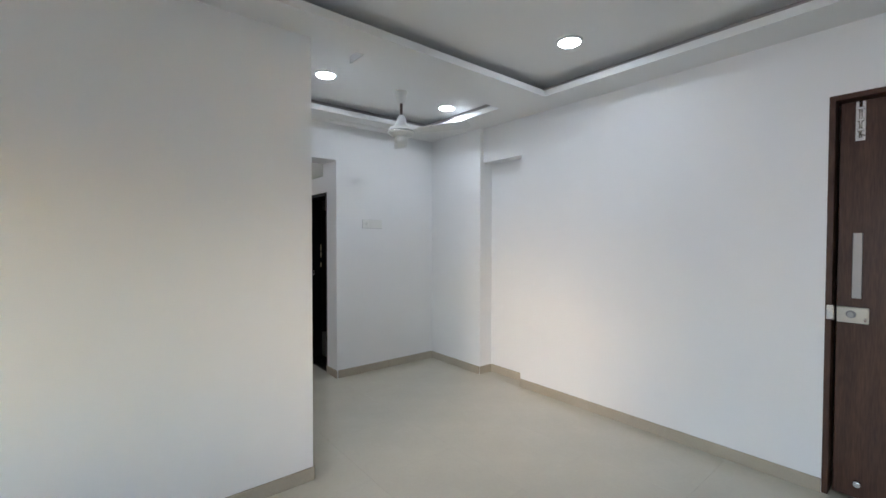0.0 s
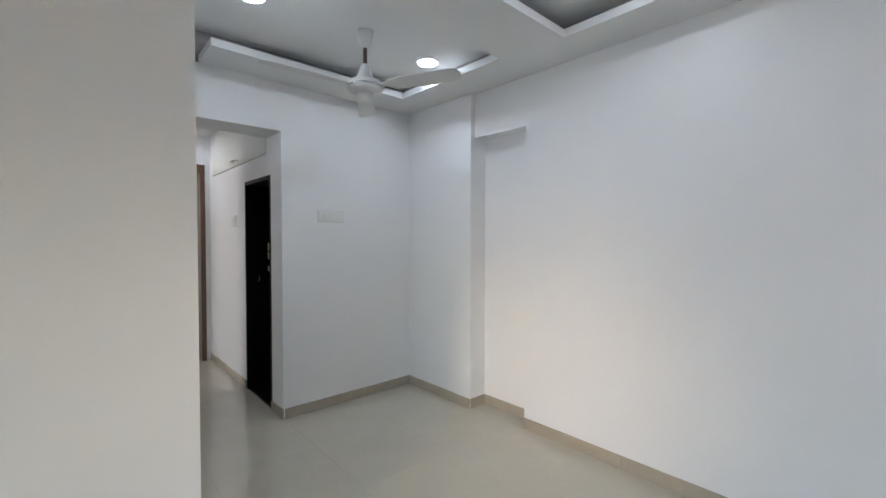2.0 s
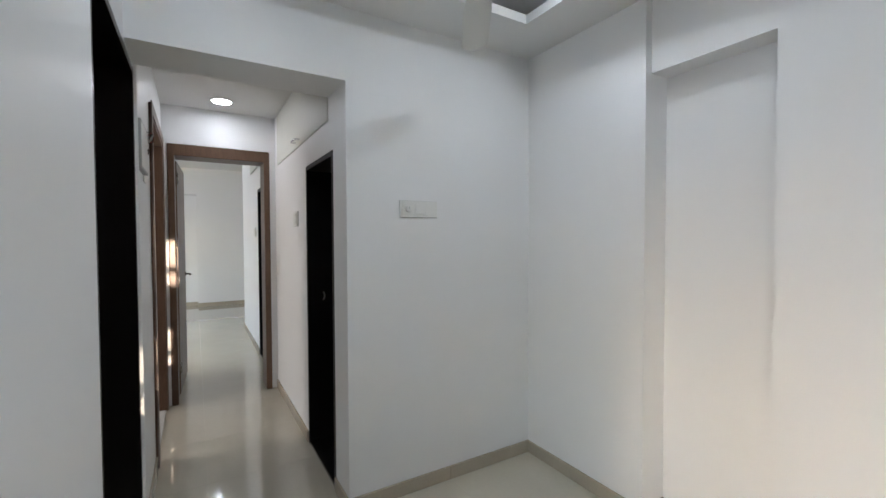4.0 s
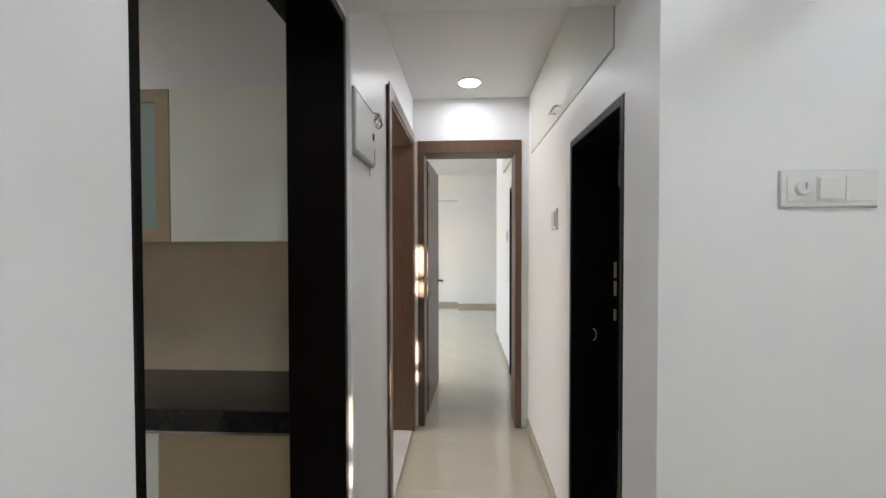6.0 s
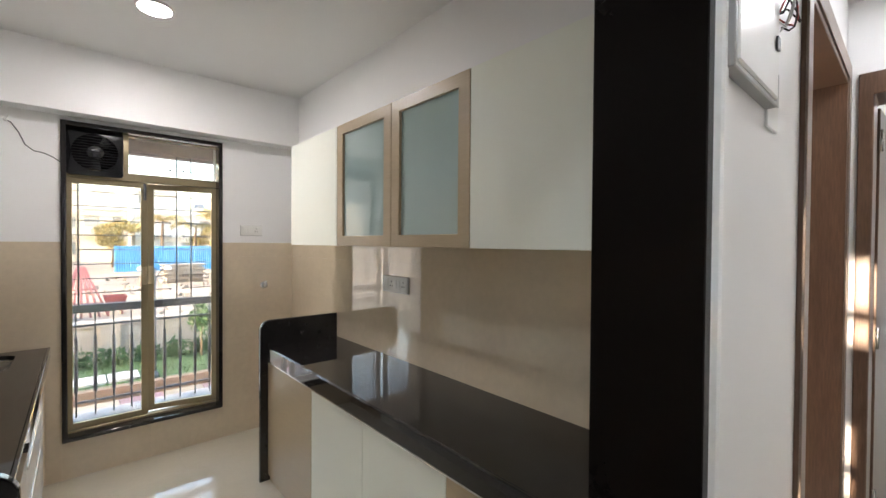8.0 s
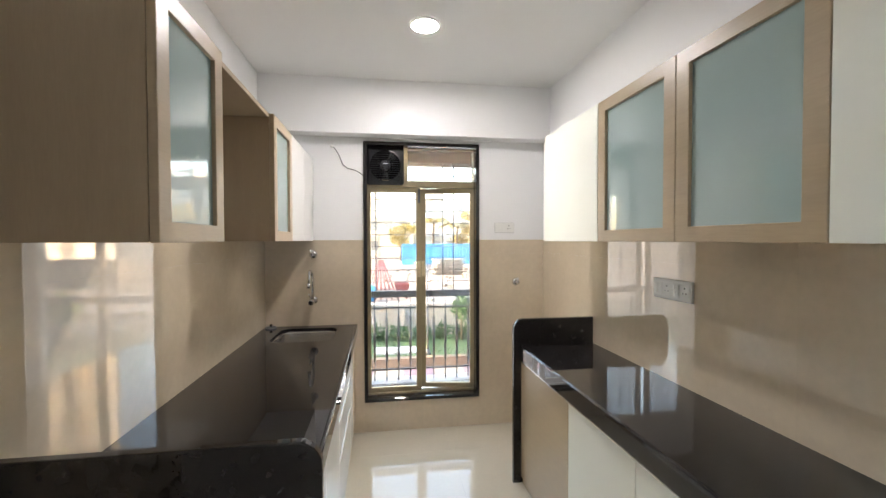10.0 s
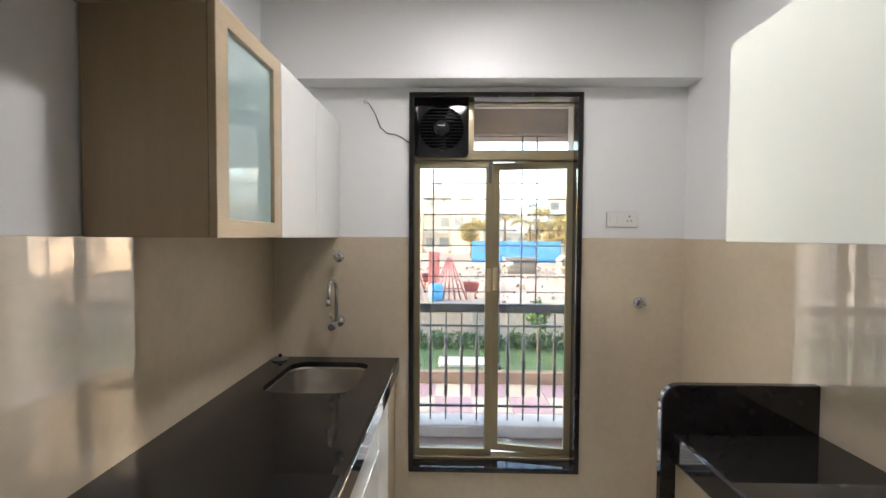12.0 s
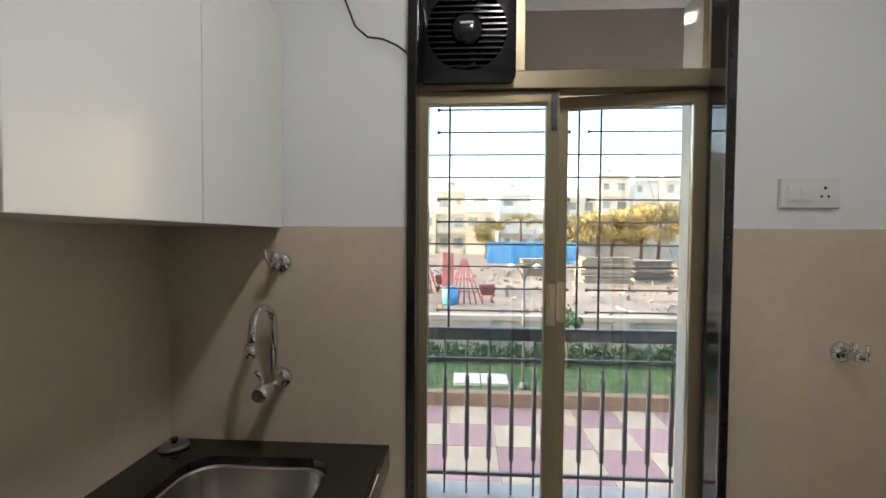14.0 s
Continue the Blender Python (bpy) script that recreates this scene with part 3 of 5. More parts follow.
# ---- kitchen doorway lining ----
lining = thing("kitchen_door_lining", (-0.09, -0.15, 0), "polished black granite lining of the open kitchen doorway", "door lining")
part("jamb", box(bmesh.new(), -0.188, 0.0, 0.262, 0.290, 0.0, 2.128, bev=0.002), JAMB, lining)
part("jamb", box(bmesh.new(), -0.21, 0.0, -0.5925, -0.577, 0.0, 2.128, bev=0.002), JAMB, lining)
part("head", box(bmesh.new(), -0.188, 0.0, -0.5765, 0.2615, 2.10, 2.128, bev=0.002), JAMB, lining)
structure("trim_plaster_edge", boxes((-0.004, 0.012, 0.294, 0.318, 0.0, 2.15), bev=0.004), PAINT, "rough plaster edge beside the granite lining")

# ---- corridor ----
db = thing("distribution_board", (0.02, 0.5, 1.82), "white flush distribution board with loose wires beside it", "electrical panel")
part("box_rim", ring("y", (0.308, 0.605), (1.698, 1.918), (0.0, 0.022), (0.012, 0.01, 0.01)), PLASTIC_GREY, db)
lid = part("cover", box(bmesh.new(), 0.012, 0.025, 0.322, 0.591, 1.71, 1.906, bev=0.003), PLASTIC, db)
part("catch", box(bmesh.new(), 0.0252, 0.029, 0.562, 0.582, 1.80, 1.825), PLASTIC_BLACK, lid)
part("side_plate", box(bmesh.new(), 0.0, 0.006, 0.608, 0.70, 1.665, 1.88, bev=0.002), PLASTIC, db)
part("label_plate", box(bmesh.new(), 0.0062, 0.0078, 0.615, 0.695, 1.72, 1.79), PLASTIC_GREY, db)
random.seed(4)
for k in range(4):
    pts = [(0.004, 0.64, 1.90)]
    for i in range(1, 9):
        a = i / 8 * 5.2 + k
        pts.append((0.012 + 0.035 * math.sin(i / 8 * 3.1), 0.64 + 0.035 * math.sin(a), 1.90 + 0.02 * math.cos(a * 1.3) - 0.003 * k))
    part("wire", tube(bmesh.new(), pts, 0.0018, 6), (CABLE, CABLE_RED, PLASTIC, CABLE)[k], db)

side = thing("side_room_door", (-0.05, 1.5, 0), "brown laminate door frame with its door standing open inward", "door")
part("door_frame", ring("y", (0.992, 2.033), (0, 2.178), (-0.155, 0.012), (0.07, 0, 0.078), foot=False), FRAME_BROWN, side)
part("architrave", ring("y", (0.985, 2.04), (0, 2.19), (0.0121, 0.018), (0.065, 0, 0.07), foot=False, bev=0.001), FRAME_EDGE, side)
leaf = part("leaf", box(bmesh.new(), -0.98, -0.16, 1.07, 1.105, 0.01, 2.09, bev=0.002), VENEER, side)
part("threshold", boxes((-0.18, 0.0, 1.062, 1.965, 0.0, 0.008)), surf("white_marble", (0.66, 0.65, 0.62), 0.2, var=0.08), side, "white marble threshold")
for z in (0.3, 1.05, 1.85):
    part("hinge", cyl(bmesh.new(), (-0.158, 1.072, z - 0.045), (-0.158, 1.072, z + 0.045), 0.007), STEEL, side)

bed_door = thing("bedroom_door", (0.42, 2.16, 0), "brown laminate bedroom door standing open into the bedroom", "door")
part("door_frame", ring("x", (0.037, 0.810), (0, 2.152), (2.052, 2.285), (0.048, 0, 0.094), foot=False, bev=0.004), FRAME_BROWN, bed_door)
bm = box(bmesh.new(), 0.0, 0.036, 0.0, 0.74, 0.01, 2.05, bev=0.002)
swing = Matrix.Translation((0.058, 2.30, 0)) @ Matrix.Rotation(radians(-3), 4, "Z")
bmesh.ops.transform(bm, matrix=swing, verts=bm.verts)
leaf = part("leaf", bm, FRAME_BROWN, bed_door)
bm = bmesh.new()
lathe(bm, [(0.024, 0.036), (0.024, 0.042), (0.02, 0.045)], (0, 0.68, 1.02), axis="x", seg=20)
tube(bm, [(0.04, 0.68, 1.02), (0.075, 0.68, 1.02), (0.083, 0.672, 1.02), (0.085, 0.655, 1.02), (0.085, 0.57, 1.02)], 0.009, 10)
bmesh.ops.transform(bm, matrix=swing, verts=bm.verts)
part("handle", bm, STEEL, leaf, "steel lever handle")
for z in (0.25, 1.0, 1.9):
    part("hinge", cyl(bmesh.new(), (0.098, 2.296, z - 0.05), (0.098, 2.296, z + 0.05), 0.007), STEEL, bed_door)


def bath_door(name, where, width, height, depth, opened, label):
    """A black door in a black stone frame in a wall that faces -x; where: its low near corner. Opened: the leaf stands inside, square to the wall."""
    x, y, z = where
    t = thing(name, where, label, "door")
    part("door_frame", ring("y", (y, y + width), (z, z + height), (x - 0.002, x + depth), (0.03, 0, 0.03), foot=False), BLACK_LAM, t)
    part("threshold", boxes((x, x + depth, y + 0.03, y + width - 0.03, z, z + 0.02), bev=0.003), GRANITE, t)
    w = width - 0.066
    if opened:
        leaf_ = part("leaf", box(bmesh.new(), x + depth + 0.006, x + depth + 0.006 + w, y + 0.032, y + 0.064, z + 0.03, z + height - 0.034, bev=0.002), BLACK_LAM, t)
        for z0, z1 in ((1.24, 1.31), (1.16, 1.225), (1.05, 1.10)):
            part("strike_plate", box(bmesh.new(), x + depth - 0.016, x + depth - 0.004, y + width - 0.0325, y + width - 0.0302, z0, z1), HANDLE_GOLD, t, "small brass strike plate")
        ring_at, axis = (x + 0.09, y + width - 0.031, z + 0.99), "y"
    else:
        leaf_ = part("leaf", box(bmesh.new(), x + depth - 0.045, x + depth - 0.013, y + 0.033, y + width - 0.033, z + 0.03, z + height - 0.034, bev=0.002), BLACK_LAM, t)
        ring_at, axis = (x + depth - 0.046, y + width / 2, z + 1.05), "x"
    cx, cy, cz = ring_at
    arc = [(0.013 * math.sin(a), 0.006 + 0.014 * math.sin(a) ** 0.6, 0.026 * math.cos(a)) for a in [math.pi * i / 10 for i in range(11)]]
    bm = tube(bmesh.new(), [(cx + u, cy - n, cz + v) if axis == "y" else (cx - n, cy + u, cz + v) for u, n, v in arc], 0.005, 8)
    part("ring_pull", bm, STEEL, t if opened else leaf_, "small steel ring pull")
    return t


bath_door("bathroom_door", (0.862, 0.226, 0), 0.628, 1.85, 0.20, True, "black bathroom door in a black stone frame, open inward")
bath_door("bedroom_bathroom_door", (0.862, 2.482, 0), 0.846, 1.948, 0.16, False, "black closed bathroom door in the bedroom passage")

loft = thing("loft_shutter", (0.87, 1.12, 2.25), "cream loft cupboard shutter above the bathroom door", "cupboard")
part("shutter", box(bmesh.new(), 0.858, 0.878, 0.314, 1.936, 2.024, 2.457, bev=0.002), LOFT, loft)
part("handle", tube(bmesh.new(), [(0.858, 1.02, 2.065), (0.832, 1.02, 2.065), (0.826, 1.03, 2.065), (0.826, 1.14, 2.065), (0.832, 1.15, 2.065), (0.858, 1.15, 2.065)], 0.006, 10), CHROME, loft, "chrome bow handle")
loft2 = thing("loft_shutter", (0.862, 3.2, 2.4), "cream loft cupboard shutter above the black bedroom bathroom door", "cupboard")
part("shutter", box(bmesh.new(), 0.84, 0.86, 2.5, 3.86, 2.2, 2.70, bev=0.002), LOFT, loft2)
part("handle", tube(bmesh.new(), [(0.84, 3.2, 2.26), (0.814, 3.2, 2.26), (0.808, 3.21, 2.26), (0.808, 3.32, 2.26), (0.814, 3.33, 2.26), (0.84, 3.33, 2.26)], 0.006, 10), CHROME, loft2, "chrome bow handle")
switch_plate("bedroom_switch_plate", (0.862, 3.5, 1.40), (0, 1, 0), 0.12, 0.11, ["rocker", "rocker"], "small white switch plate in the bedroom passage")

# bathroom ventilator seen through the gap
vent = thing("bathroom_ventilator", (2.29, 0.45, 1.55), "small louvred bathroom ventilator with glass slats", "window")
part("frame", ring("y", (0.24, 0.76), (1.30, 1.78), (2.27, 2.299), (0.03, 0.03, 0.03)), BRONZE, vent)
for z in (1.37, 1.48, 1.59, 1.70):
    part("slat", boxes((2.275, 2.285, 0.27, 0.73, z - 0.04, z + 0.035)), surf("obscured_glass_slat", (0.55, 0.52, 0.5), 0.3, var=0.06), vent)

# ---- kitchen: units ----
def glass_door(x0, x1, y0, y1, z0, z1, parent, face):
    """A tan framed shutter with a frosted pane; face: +1 if it looks towards -y, -1 towards +y."""
    b, out = 0.056, (y0 if face > 0 else y1)
    inn = out + face * 0.02
    lo, hi = min(out, inn), max(out, inn)
    d = part("shutter", ring("x", (x0, x1), (z0, z1), (lo, hi), (b, b - 0.008, b - 0.008), bev=0.0015), TAN_LAM, parent, "tan framed shutter")
    p0, p1 = sorted((out + face * 0.012, out + face * 0.017))
    part("pane", boxes((x0 + b, x1 - b, p0, p1, z0 + b - 0.008, z1 - b + 0.008)), TEAL, d, "frosted teal glass pane")
    return d


def wall_unit(x0, x1, yf, yb, z0, z1, doors, body, label):
    """A wall cupboard between its front yf and back yb; doors: list of (x0, x1, kind)."""
    face = 1 if yf < yb else -1
    t = thing("wall_cabinet", ((x0 + x1) / 2, yb, z0), label, "kitchen cabinet", "kitchen wall cabinets")
    a, b = sorted((yf + face * 0.021, yb))
    part("carcass", box(bmesh.new(), x0, x1, a, b, z0 + 0.001, z1, bev=0.001), body, t)
    for d0, d1, kind in doors:
        if kind == "glass":
            glass_door(d0 + 0.0015, d1 - 0.0015, yf, yf + 0.02, z0, z1, t, 1) if face > 0 else glass_door(d0 + 0.0015, d1 - 0.0015, yf - 0.02, yf, z0, z1, t, -1)
        else:
            a, b = sorted((yf, yf + face * 0.019))
            part("shutter", box(bmesh.new(), d0 + 0.0015, d1 - 0.0015, a, b, z0, z1, bev=0.001), kind, t)
    return t


RF, RB, LF, LB = 0.523, 0.834, -0.883, -1.214
wall_unit(-2.306, -1.713, RF, RB, 1.404, 2.0, [(-2.306, -1.713, CREAM)], CREAM, "cream gloss wall cabinet at the window end, closed")
wall_unit(-1.712, -0.770, RF, RB, 1.404, 2.0, [(-1.712, -1.232, "glass"), (-1.232, -0.770, "glass")], TAN_DARK, "tan wall cabinet with two frosted glass shutters")
wall_unit(-0.769, -0.19, RF, RB, 1.404, 2.0, [(-0.769, -0.19, CREAM)], CREAM, "cream gloss wall cabinet beside the doorway, closed")
wall_unit(-3.095, -2.388, LF, LB, 1.408, 1.985, [(-3.095, -2.742, WHITE_LAM), (-2.742, -2.388, WHITE_LAM)], WHITE_LAM, "white gloss wall cabinet above the sink, closed")
wall_unit(-2.387, -2.004, LF, LB, 1.408, 1.985, [(-2.387, -2.004, "glass")], TAN_DARK, "tan wall cabinet with one frosted glass shutter")
wall_unit(-1.387, -1.005, LF, LB, 1.408, 1.985, [(-1.387, -1.005, "glass")], TAN_DARK, "tan wall cabinet with one frosted glass shutter")
hood = thing("chimney_bridge_panel", (-1.7, -1.21, 1.97), "tan laminate panel bridging the empty hood space", "shelf panel")
part("panel", box(bmesh.new(), -2.003, -1.388, -1.214, -0.905, 1.967, 1.985, bev=0.001), TAN_DARK, hood)


def end_panel(name, x0, x1, y_front, y_back, top, label):
    """A granite cheek with its upper front corner rounded."""
    s, r = (1 if y_back > y_front else -1), 0.06
    pts = [(y_back, 0.0), (y_front, 0.0)] + [(y_front + s * r * (1 - math.sin(a)), top - r + r * math.cos(a)) for a in [math.pi / 2 * (1 - i / 8) for i in range(9)]] + [(y_back, top)]
    bm = bmesh.new()
    one, two = ([bm.verts.new((x, y, z)) for y, z in pts] for x in (x0, x1))
    bm.faces.new(one[::-1])
    bm.faces.new(two)
    for i in range(len(pts)):
        j = (i + 1) % len(pts)
        bm.faces.new((one[i], one[j], two[j], two[i]))
    bmesh.ops.recalc_face_normals(bm, faces=bm.faces)
    bmesh.ops.bevel(bm, geom=[e for e in bm.edges if abs(e.verts[0].co.x - e.verts[1].co.x) < 1e-6], offset=0.004, segments=2, affect="EDGES", profile=0.5)
    return tagged(part(name, bm, GRANITE), label, "counter end")


end_panel("counter_end_panel", -2.342, -2.314, 0.345, 0.834, 0.955, "black granite end panel of the counter with a rounded corner")
end_panel("counter_end_panel", -1.03, -1.002, -0.545, -1.214, 0.95, "black granite end panel of the sink counter with a rounded corner")

top_r = thing("worktop", (-1.25, 0.6, 0.78), "polished black granite worktop, bare", "worktop")
part("slab", box(bmesh.new(), -2.313, -0.19, 0.385, 0.834, 0.778, 0.80, bev=0.004), GRANITE, top_r)
part("nosing", box(bmesh.new(), -2.313, -0.19, 0.375, 0.3845, 0.722, 0.802, bev=0.003), GRANITE, top_r, "polished granite front edge")


def base_unit(x0, x1, yf, yb, fronts, label, inner_top=0.745):
    """A floor unit under a worktop; fronts: (x0, x1, z0, z1, material)."""
    face = 1 if yf < yb else -1
    t = thing("base_cabinet", ((x0 + x1) / 2, yb, 0), label, "kitchen cabinet", "kitchen base cabinets")
    a, b = sorted((yf + face * 0.022, yb))
    part("carcass", box(bmesh.new(), x0, x1, a, b, 0.10, inner_top), WHITE_LAM, t)
    a, b = sorted((yf + face * 0.012, yf + face * 0.028))
    part("plinth", box(bmesh.new(), x0, x1, a, b, 0.0, 0.10), fronts[0][4], t)
    for d0, d1, z0, z1, mat_ in fronts:
        a, b = sorted((yf, yf + face * 0.019))
        d = part("front", box(bmesh.new(), d0 + 0.0015, d1 - 0.0015, a, b, z0, z1 - 0.012, bev=0.001), mat_, t)
        a, b = sorted((yf - face * 0.004, yf + face * 0.021))
        part("profile_handle", box(bmesh.new(), d0 + 0.0015, d1 - 0.0015, a, b, z1 - 0.0115, z1 + 0.004, bev=0.0015), ALU, d, "aluminium profile handle")
    return t


base_unit(-2.313, -1.705, 0.389, 0.834, [(-2.313, -1.705, 0.04, 0.72, TAN_LAM)], "tan laminate base cabinet under the granite worktop, closed")
base_unit(-1.704, -0.73, 0.389, 0.834, [(-1.704, -1.225, 0.04, 0.72, CREAM), (-1.225, -0.73, 0.04, 0.72, CREAM)], "cream double base cabinet under the granite worktop, closed")
base_unit(-0.729, -0.19, 0.389, 0.834, [(-0.729, -0.19, 0.04, 0.72, TAN_LAM)], "tan laminate base cabinet beside the doorway, closed")
base_unit(-3.092, -2.60, -0.60, -1.214, [(-3.092, -2.86, 0.10, 0.745, TAN_LAM), (-2.86, -2.60, 0.10, 0.745, WHITE_LAM)], "sink base cabinet with tan and white fronts, closed", 0.58)
base_unit(-2.599, -1.95, -0.60, -1.214, [(-2.599, -1.95, 0.10, 0.40, WHITE_LAM), (-2.599, -1.95, 0.40, 0.58, WHITE_LAM), (-2.599, -1.95, 0.58, 0.745, WHITE_LAM)], "white three-drawer base cabinet, closed")
base_unit(-1.949, -1.031, -0.60, -1.214, [(-1.949, -1.49, 0.10, 0.745, WHITE_LAM), (-1.49, -1.031, 0.10, 0.745, WHITE_LAM)], "white double base cabinet beside the granite end panel, closed")

# sink worktop with its cut-out
top_l = thing("sink_worktop", (-2.05, -0.9, 0.78), "polished black granite worktop with an undermounted sink", "worktop")
bowl_edge = round_rect(-2.81, -0.895, 0.40, 0.375, 0.075)
bm = bmesh.new()
outer = [bm.verts.new((x, y, 0.80)) for x, y in ((-3.094, -1.214), (-1.031, -1.214), (-1.031, -0.592), (-3.094, -0.592))]
inner = [bm.verts.new((x, y, 0.80)) for x, y in bowl_edge]
edges = [bm.edges.new((a[i], a[(i + 1) % len(a)])) for a in (outer, inner) for i in range(len(a))]
bmesh.ops.triangle_fill(bm, use_beauty=True, use_dissolve=False, edges=edges)
solid = bmesh.ops.extrude_face_region(bm, geom=bm.faces[:])
bmesh.ops.translate(bm, verts=[v for v in solid["geom"] if isinstance(v, bmesh.types.BMVert)], vec=(0, 0, -0.022))
part("slab", bm, GRANITE, top_l)
part("nosing", box(bmesh.new(), -3.094, -1.031, -0.5915, -0.578, 0.735, 0.802, bev=0.003), GRANITE, top_l, "polished granite front edge")

sink = thing("kitchen_sink", (-2.81, -0.895, 0.62), "brushed stainless steel single bowl sink with rounded corners", "sink")
bm = bmesh.new()
loops = []
for grow, z, r in ((0.012, 0.776, 0.08), (-0.002, 0.776, 0.075), (-0.006, 0.768, 0.074), (-0.012, 0.66, 0.07), (-0.03, 0.625, 0.07), (-0.09, 0.612, 0.06), (-0.30, 0.606, 0.03)):
    loops.append([bm.verts.new((x, y, z)) for x, y in round_rect(-2.81, -0.895, 0.40 + grow, 0.375 + grow, r)])
for a, b in zip(loops, loops[1:]):
    for i in range(len(a)):
        j = (i + 1) % len(a)
        bm.faces.new((a[i], a[j], b[j], b[i])).smooth = True
bm.faces.new(loops[-1])
part("bowl", bm, STEEL, sink)
part("waste", lathe(bmesh.new(), [(0.045, 0.609), (0.042, 0.613), (0.03, 0.612), (0.028, 0.608)], (-2.81, -0.895, 0), seg=24), CHROME, sink, "chrome waste ring")

cap = thing("tap_hole_cap", (-3.04, -1.165, 0.80), "small steel tap hole cap with knob on the worktop", "cap")
part("dish", lathe(bmesh.new(), [(0.03, 0.8), (0.038, 0.803), (0.034, 0.812), (0.016, 0.814)], (-3.04, -1.165, 0), seg=24), SATIN, cap)
part("knob", lathe(bmesh.new(), [(0.007, 0.814), (0.007, 0.82), (0.010, 0.823), (0.008, 0.829)], (-3.04, -1.165, 0), seg=14), PLASTIC_BLACK, cap, "dark knob")


def swan_tap(x, y, z):
    t = thing("sink_tap", (x, y, z), "chrome wall-mounted swan-neck sink tap", "tap")
    part("wall_flange", lathe(bmesh.new(), [(0.03, 0.001), (0.028, 0.012), (0.016, 0.02)], (x, y, z), axis="x", seg=24), CHROME, t)
    part("body", lathe(bmesh.new(), [(0.015, 0.018), (0.017, 0.03), (0.018, 0.085), (0.021, 0.09), (0.021, 0.135), (0.016, 0.142)], (x, y, z), axis="x", seg=20), CHROME, t)
    part("lever", tube(bmesh.new(), [(x + 0.11, y, z + 0.018), (x + 0.112, y - 0.006, z + 0.04), (x + 0.125, y - 0.012, z + 0.055)], 0.006, 10), CHROME, t)
    cx = x + 0.05
    pts = [(cx, y, z + 0.012), (cx, y, z + 0.165)] + [(cx + 0.048 - 0.048 * math.cos(a), y - 0.008 * math.sin(a / 2), z + 0.165 + 0.048 * math.sin(a)) for a in [math.pi * i / 12 for i in range(1, 13)]]
    pts.append((cx + 0.104, y - 0.009, z + 0.12))
    part("spout", tube(bmesh.new(), pts, 0.0105, 14), CHROME, t)
    part("aerator", cyl(bmesh.new(), (cx + 0.1035, y - 0.009, z + 0.13), (cx + 0.106, y - 0.009, z + 0.10), 0.0135), CHROME, t)
    return t


def angle_valve(x, y, z, label):
    t = thing("angle_valve", (x, y, z), label, "valve")
    part("wall_flange", lathe(bmesh.new(), [(0.028, 0.001), (0.026, 0.009), (0.014, 0.015)], (x, y, z), axis="x", seg=24), CHROME, t)
    part("body", lathe(bmesh.new(), [(0.013, 0.013), (0.014, 0.06), (0.011, 0.064)], (x, y, z), axis="x", seg=18), CHROME, t)
    part("outlet", cyl(bmesh.new(), (x + 0.042, y, z), (x + 0.042, y, z + 0.034), 0.009), CHROME, t)
    part("lever", tube(bmesh.new(), [(x + 0.062, y, z), (x + 0.075, y, z), (x + 0.08, y - 0.004, z + 0.01), (x + 0.085, y - 0.008, z + 0.038)], 0.005, 10), CHROME, t)
    return t


swan_tap(-3.094, -0.885, 0.985)
angle_valve(-3.094, -0.885, 1.31, "chrome angle valve on the tan tiles above the tap")
angle_valve(-3.094, 0.615, 1.09, "chrome angle valve on the tan tiles beside the window")
switch_plate("window_socket_plate", (-3.10, 0.602, 1.468), (0, -1, 0), 0.15, 0.073, ["socket", "switch"], "white socket plate on the wall beside the window")
switch_plate("counter_socket_plate", (-1.52, 0.834, 1.155), (-1, 0, 0), 0.235, 0.083, ["socket", "switch", "socket", "switch"], "white socket plate on the tan tiles above the worktop")

# ---- kitchen window ----
WX = -3.19
win = thing("window_kitchen", (-3.2, -0.1, 0.225), "tall bronze aluminium window in a black granite surround, one sash ajar", "window")
tagged(win, kind="structure")
part("stone_surround", ring("y", (-0.53, 0.325), (0.225, 2.125), (-3.155, -3.072), (0.025, 0.025, 0.025), bev=0.003), GRANITE, win)
part("window_frame", ring("y", (-0.53, 0.325), (0.225, 2.125), (WX - 0.03, WX + 0.03), (0.012, 0.035, 0.03)), BRONZE, win)
part("transom", box(bmesh.new(), WX - 0.035, WX + 0.034, -0.518, 0.313, 1.808, 1.858, bev=0.002), BRONZE, win)
part("mullion", box(bmesh.new(), WX - 0.03, WX + 0.03, -0.238, -0.205, 1.858, 2.095, bev=0.002), BRONZE, win)
p = part("pane", boxes((WX - 0.003, WX + 0.003, -0.205, 0.313, 1.858, 2.095)), PANE, win)
p.visible_shadow = False


